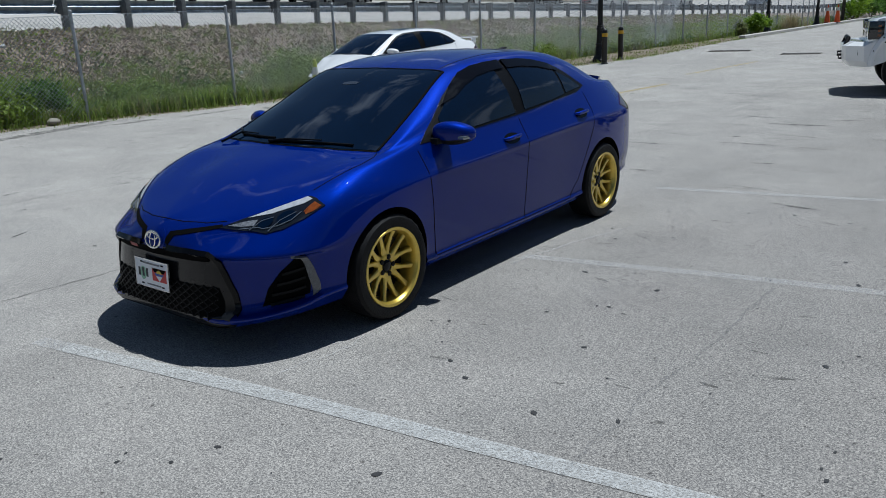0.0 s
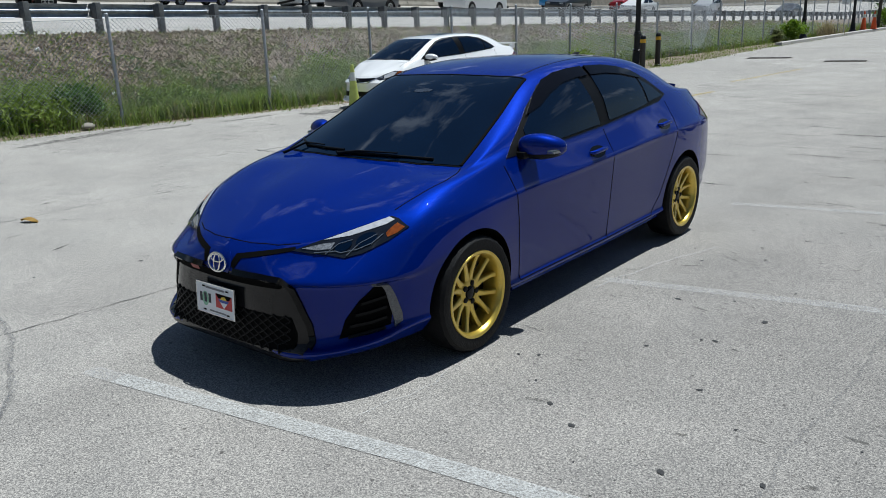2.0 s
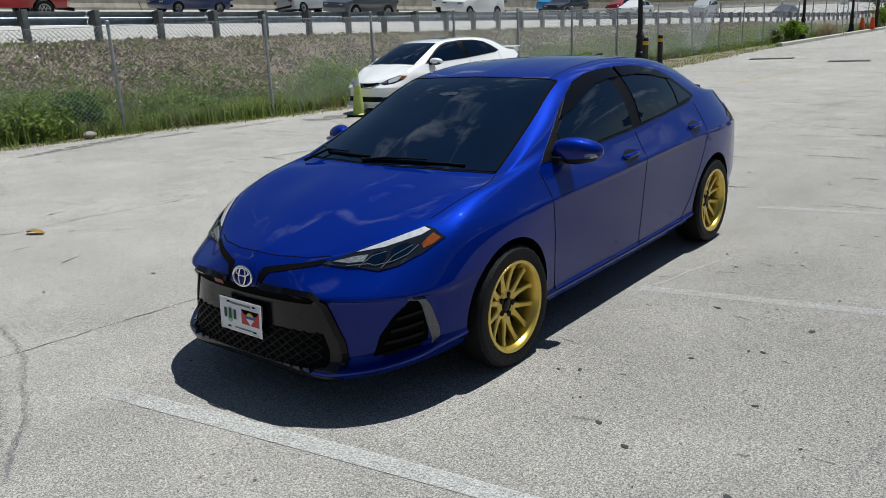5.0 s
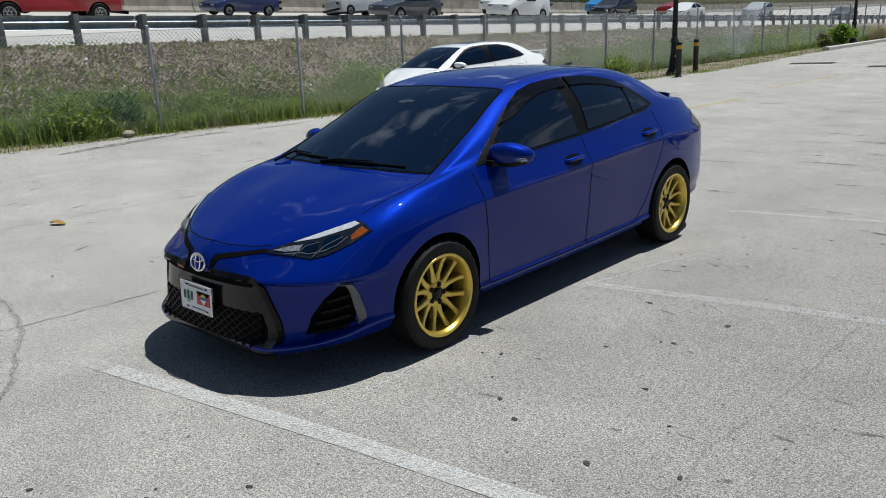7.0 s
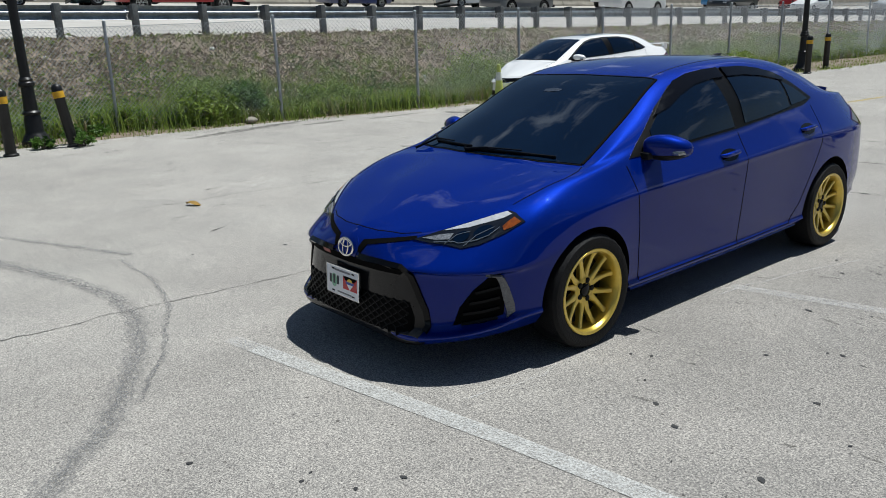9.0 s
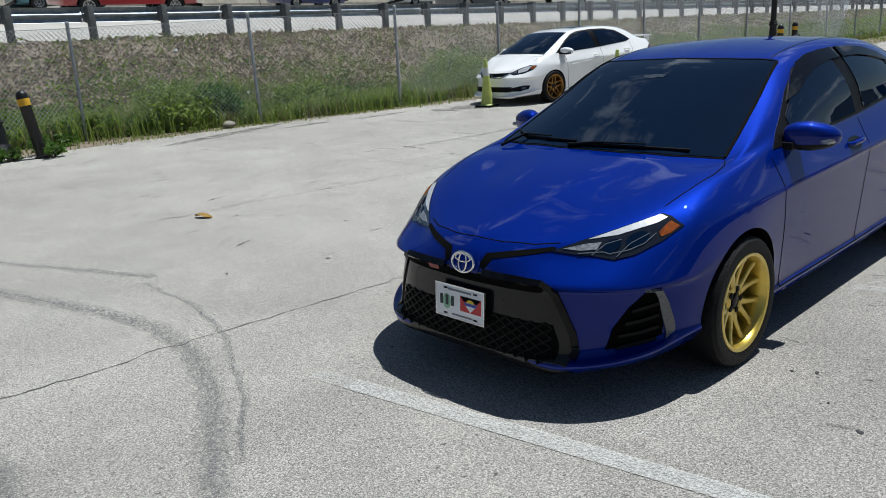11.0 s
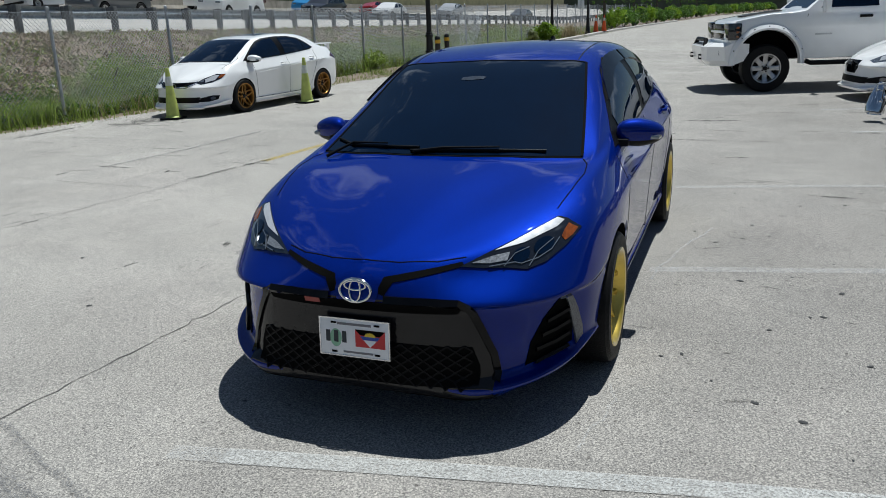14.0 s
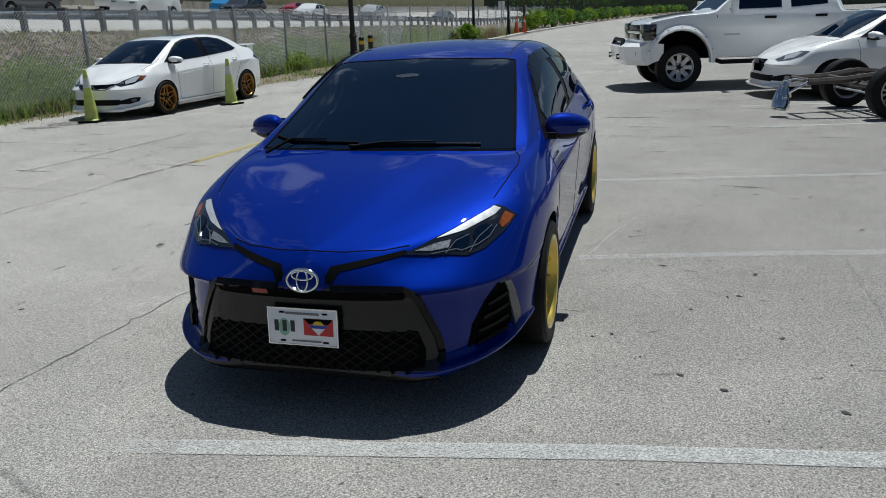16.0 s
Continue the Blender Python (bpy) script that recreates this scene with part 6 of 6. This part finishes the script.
VANG = ([(0.25, 1.25), (0.62, 1.75), (1.1, 1.82), (1.1, 1.25)], [(1.3, 1.25), (1.3, 1.82), (2.5, 1.82), (2.5, 1.25)])
PICKG = ([(0.70, 1.30), (1.18, 1.70), (1.75, 1.78), (1.75, 1.30)], [(1.85, 1.30), (1.85, 1.78), (2.75, 1.76), (2.85, 1.32)])
KINDS = {"car": (CARP, 0.93, 1.76, (0.0, 2.7), 0.31, CARG), "suv": (SUVP, 1.08, 1.84, (0.0, 2.7), 0.36, SUVG), "van": (VANP, 1.2, 1.95, (0.0, 3.2), 0.36, VANG), "pickup": (PICKP, 1.24, 1.95, (0.0, 3.55), 0.40, PICKG)}
COLOURS = {"red": (0.32, 0.012, 0.015), "black": (0.012, 0.012, 0.016), "teal": (0.07, 0.16, 0.19), "grey": (0.07, 0.075, 0.085), "white": (0.75, 0.75, 0.75), "silver": (0.38, 0.39, 0.41), "navy": (0.015, 0.025, 0.10), "sky": (0.03, 0.22, 0.50)}
PAINTS = {k: mat(k + "_traffic_paint", c, 0.3, coat=0.8, vary=0.1, scale=2) for k, c in COLOURS.items()}
for kind, colour, x, y, way in (("pickup", "red", -30.8, 9.0, 1), ("car", "black", -37.0, 3.2, 1), ("suv", "teal", -37.0, 12.0, -1), ("suv", "grey", -30.6, 30.0, 1), ("car", "navy", -37.2, 23.0, 1), ("van", "white", -30.8, 41.0, 1),
                                ("car", "silver", -37.4, 35.0, -1), ("pickup", "white", -37.2, 48.0, 1), ("suv", "black", -30.8, 54.0, 1), ("van", "sky", -37.0, 63.0, 1), ("car", "white", -30.8, 67.0, 1), ("car", "red", -37.2, 80.0, -1), ("suv", "silver", -30.8, 84.0, 1), ("car", "black", -24.4, 92.0, 1)):
    p = KINDS[kind]
    z = road_at(x, y)[2] + 0.01
    word = {"car": "sedan", "suv": "sport utility vehicle", "van": "passenger van", "pickup": "pickup truck"}[kind]
    c, b, side = boxcar("highway_" + {"car": "car", "suv": "suv", "van": "van", "pickup": "pickup"}[kind], f"{colour} {word} on the highway", PAINTS[colour], pose(x, y, z, math.degrees(math.atan(-0.0187)), math.degrees(math.atan(0.088)), 180 if way < 0 else 0), *p, group="vehicles on the highway")
    ln, wd = p[0], p[2]
    front, back = min(q[0] for q in ln), max(q[0] for q in ln)
    for s in (1, -1):
        part("headlight", box_bm(s * wd * 0.33 - 0.16, s * wd * 0.33 + 0.16, front + 0.02, front + 0.14, p[1] - 0.36, p[1] - 0.24, 0.02), LENS, b)
        part("tail_light", box_bm(s * wd * 0.40 - 0.10, s * wd * 0.40 + 0.10, back - 0.10, back + 0.012, p[1] - 0.25, p[1] - 0.05, 0.015), RED_LENS, b)
    part("bumper", box_bm(-wd * 0.46, wd * 0.46, back - 0.06, back + 0.03, 0.36, 0.50, 0.02), BLACK, b)

# white lifted pickup in the lot
TRUCKP = [(-0.66, 0.78), (-0.70, 0.90), (-0.68, 1.24), (-0.60, 1.32), (0.0, 1.42), (0.52, 1.47), (0.72, 1.50), (1.32, 1.98), (1.7, 2.06), (3.0, 2.04), (3.22, 1.46), (3.26, 1.40), (5.05, 1.38), (5.10, 0.85), (5.0, 0.66), (3.4, 0.62), (0.7, 0.60), (0.2, 0.64)]
TRUCKG = ([(0.92, 1.50), (1.34, 1.88), (1.92, 1.95), (1.92, 1.50)], [(2.10, 1.50), (2.10, 1.95), (2.72, 1.93), (2.80, 1.54)])
TRUCKS = ([(0.62, 0.70), (0.632, 0.70), (0.70, 1.40), (0.688, 1.40)], [(2.00, 0.68), (2.012, 0.68), (2.012, 1.98), (2.0, 1.98)], [(2.86, 0.70), (2.872, 0.70), (2.96, 1.98), (2.948, 1.98)], [(3.28, 0.66), (3.31, 0.66), (3.31, 1.40), (3.28, 1.40)])
truck, tb, tside = boxcar("pickup_truck", "white lifted pickup truck with a steel bumper and big black tyres", WHITE_CAR, pose(1.56, 13.66, 0, 0, 0, -77), TRUCKP, 1.42, 1.98, (0.0, 3.65), 0.44, TRUCKG, "truck", ALLOY, shut=TRUCKS, arch=1.32, lift=0.12, spokes=8, style="slot")
for s in (1, -1):
    lamp = part("headlight", box_bm(s * 0.80 - 0.20, s * 0.80 + 0.20, -0.715, -0.47, 0.97, 1.28, 0.02), LAMP_DARK, tb, "stacked dark headlight")
    for z in (1.02, 1.10, 1.18):
        part("amber_lens", box_bm(s * 1.0 - 0.006, s * 1.0 + 0.006, -0.57, -0.52, z, z + 0.035), AMBER, lamp)
    for yc in (0.0, 3.65):
        arc = bmesh.new()
        rows = []
        for k in range(15):
            a = radians(-4 + 188 * k / 14)
            rows.append([arc.verts.new((s * xx, yc + r * math.cos(a), 0.56 + r * math.sin(a))) for xx, r in ((0.96, 0.575), (1.075, 0.585), (1.085, 0.62), (1.04, 0.675), (0.95, 0.70))])
        for a, b in zip(rows, rows[1:]):
            for i in range(4):
                arc.faces.new((a[i], b[i], b[i + 1], a[i + 1]))
        bmesh.ops.recalc_face_normals(arc, faces=arc.faces[:])
        fl = part("fender_flare", arc, WHITE_CAR, tb, "riveted white fender flare")
        for k in range(7):
            a = radians(20 + 140 * k / 6)
            part("rivet", lathe([(0.014, 0), (0.012, 0.012)], 8, m=Matrix.Translation((s * 1.055, yc + 0.645 * math.cos(a), 0.56 + 0.645 * math.sin(a))) @ Matrix.Rotation(radians(90 * s), 4, "Y")), BLACK, fl)
    for y, z in ((1.70, 1.33), (2.66, 1.33)):
        part("door_handle", box_bm(s * 0.985 - 0.025, s * 0.985 + 0.025, y - 0.11, y + 0.11, z - 0.025, z + 0.025, 0.012), BLACK, tb, "black door handle")
    part("side_step", tube([(s * 0.98, 0.7, 0.56), (s * 0.99, 0.8, 0.52), (s * 0.99, 2.8, 0.52), (s * 0.98, 2.9, 0.56)], 0.045, 10), BLACK, tb, "black tubular side step")
    mr = part("door_mirror", box_bm(s * 1.16 - 0.11, s * 1.16 + 0.11, 0.90, 1.00, 1.42, 1.68, 0.03), WHITE_CAR, tb, "large white towing mirror")
    part("mirror_arm", tube([(s * 0.94, 0.98, 1.46), (s * 1.08, 0.95, 1.48)], 0.025, 8), BLACK, mr)
    tside([(0.84, 1.02), (1.14, 1.02), (1.14, 1.05), (0.84, 1.05)], s, 0.004, "side_badge", ALLOY)
part("grille", box_bm(-0.56, 0.56, -0.71, -0.64, 0.97, 1.26, 0.015), GLOSS_BLACK, tb, "black grille split by a white bar")
part("grille_bar", box_bm(-0.58, 0.58, -0.725, -0.66, 1.09, 1.14, 0.012), WHITE_CAR, tb)
bump = bmesh.new()
rows = [[bump.verts.new((x, y, z)) for y, z in ((yy, 0.50), (yy - 0.10, 0.60), (yy - 0.12, 0.86), (yy + 0.02, 0.93), (yy + 0.32, 0.90), (yy + 0.32, 0.62))] for x, yy in ((-1.0, -0.64), (-0.72, -0.92), (-0.5, -0.98), (0.5, -0.98), (0.72, -0.92), (1.0, -0.64))]
for a, b in zip(rows, rows[1:]):
    for i in range(6):
        j = (i + 1) % 6
        bump.faces.new((a[i], b[i], b[j], a[j]))
bump.faces.new(rows[0])
bump.faces.new(rows[-1])
bmesh.ops.recalc_face_normals(bump, faces=bump.faces[:])
bmp = part("steel_bumper", bump, WHITE_CAR, tb, "angular white steel bumper", smooth=False)
part("bull_bar", tube([(-0.50, -0.95, 0.62), (-0.50, -1.04, 0.72), (-0.50, -1.04, 0.86), (-0.42, -1.0, 0.98), (0.42, -1.0, 0.98), (0.50, -1.04, 0.86), (0.50, -1.04, 0.72), (0.50, -0.95, 0.62)], 0.04, 10), BLACK, bmp)
for s in (1, -1):
    part("bumper_light", box_bm(s * 0.84 - 0.07, s * 0.84 + 0.07, -0.85, -0.72, 0.70, 0.80, 0.01), LENS, bmp)
    part("tow_shackle", tube([(s * 0.45, -1.06, 0.70), (s * 0.45, -1.13, 0.70), (s * 0.45, -1.13, 0.63), (s * 0.45, -1.06, 0.63)], 0.02, 8), BLACK, bmp)
sc = bmesh.new()
rows = [[sc.verts.new((x, y, z)) for x in (-0.32, -0.2, 0.2, 0.32)] for y, z in ((-0.3, 1.39), (0.0, 1.44), (0.42, 1.485))]
for a, b in zip(rows, rows[1:]):
    for i in range(3):
        sc.faces.new((a[i], a[i + 1], b[i + 1], b[i]))
for v in sc.verts:
    if abs(v.co.x) > 0.3:
        v.co.z -= 0.06
part("bonnet_scoop", sc, BLACK, tb, "dark bonnet scoop")
tglass = bmesh.new()
tglass.faces.new([tglass.verts.new(p) for p in ((-0.84, 0.73, 1.505), (0.84, 0.73, 1.505), (0.70, 1.28, 1.985), (-0.70, 1.28, 1.985))])
part("windshield", tglass, TINT, tb, "dark tinted windshield", smooth=False)
part("axle", tube([(-0.8, 0, 0.44), (0.8, 0, 0.44)], 0.07, 10), BLACK, tb)
part("axle", tube([(-0.8, 3.65, 0.44), (0.8, 3.65, 0.44)], 0.07, 10), BLACK, tb)

# bare car frame on wheels
chassis = thing("car_chassis", "bare rusty car frame on black tyres with a chrome shell", "car frame", pose(4.35, 9.05, 0, 0, 0, -77))
for s in (1, -1):
    part("frame_rail", tube([(s * 0.30, -1.0, 0.50), (s * 0.33, -0.5, 0.52), (s * 0.36, 0.0, 0.58), (s * 0.42, 0.6, 0.52), (s * 0.48, 2.6, 0.50)], 0.05, 6), IRON, chassis)
    part("spring", tube([(s * 0.42, -0.5, 0.44), (s * 0.42, 0.0, 0.36), (s * 0.42, 0.5, 0.44)], 0.03, 6), IRON, chassis)
    for y in (0.0, 2.5):
        wheel("wheel", chassis, s * 0.74, y, 0.37, 0.235, 0.21, s, ALLOY, 8, "flat")
for y, w in ((-0.98, 0.30), (-0.45, 0.33), (0.15, 0.37), (1.0, 0.44), (1.8, 0.46), (2.5, 0.48)):
    part("cross_member", tube([(-w, y, 0.51), (w, y, 0.51)], 0.035, 8), IRON, chassis)
for y in (0.0, 2.5):
    part("axle", tube([(-0.70, y, 0.37), (0.70, y, 0.37)], 0.045, 10), IRON, chassis)
part("tie_rod", tube([(-0.62, -0.22, 0.33), (0.62, -0.22, 0.33)], 0.016, 8), STEEL, chassis)
shell = lathe([(0.015, -0.30), (0.06, -0.22), (0.105, -0.08), (0.125, 0.06), (0.12, 0.13), (0.095, 0.14), (0.09, 0.10)], 28)
lampsh = part("chrome_shell", shell, CHROME, chassis, "dangling chrome teardrop lamp shell")
lampsh.matrix_local = pose(0.10, -1.28, 0.24, 14, 168, 10)
part("wire_loop", tube([(0.12, -0.95, 0.50), (0.20, -1.15, 0.54), (0.14, -1.3, 0.50), (0.11, -1.3, 0.38)], 0.012, 8), STEEL, chassis)
part("headlamp_bracket", tube([(0.30, -1.0, 0.50), (0.36, -1.15, 0.44), (0.30, -1.25, 0.36), (0.22, -1.2, 0.30)], 0.02, 8), CHROME, chassis)

# unseen walls added to close the lot; the tall east one darkens flank reflections
tagged(part("wall_east", box_bm(34, 34.4, -60, 120, 0, 7.5), mat("dark_stand_in_wall", (0.10, 0.11, 0.115), 0.9, vary=0.3, scale=0.5), smooth=False), "added plain wall, out of view, closing the lot", kind="structure")
tagged(part("wall_south", box_bm(-40, 34, -34.4, -34, 0, 3.2), bpy.data.materials["dark_stand_in_wall"], smooth=False), "added plain wall, out of view, closing the lot", kind="structure")

blue_sedan()
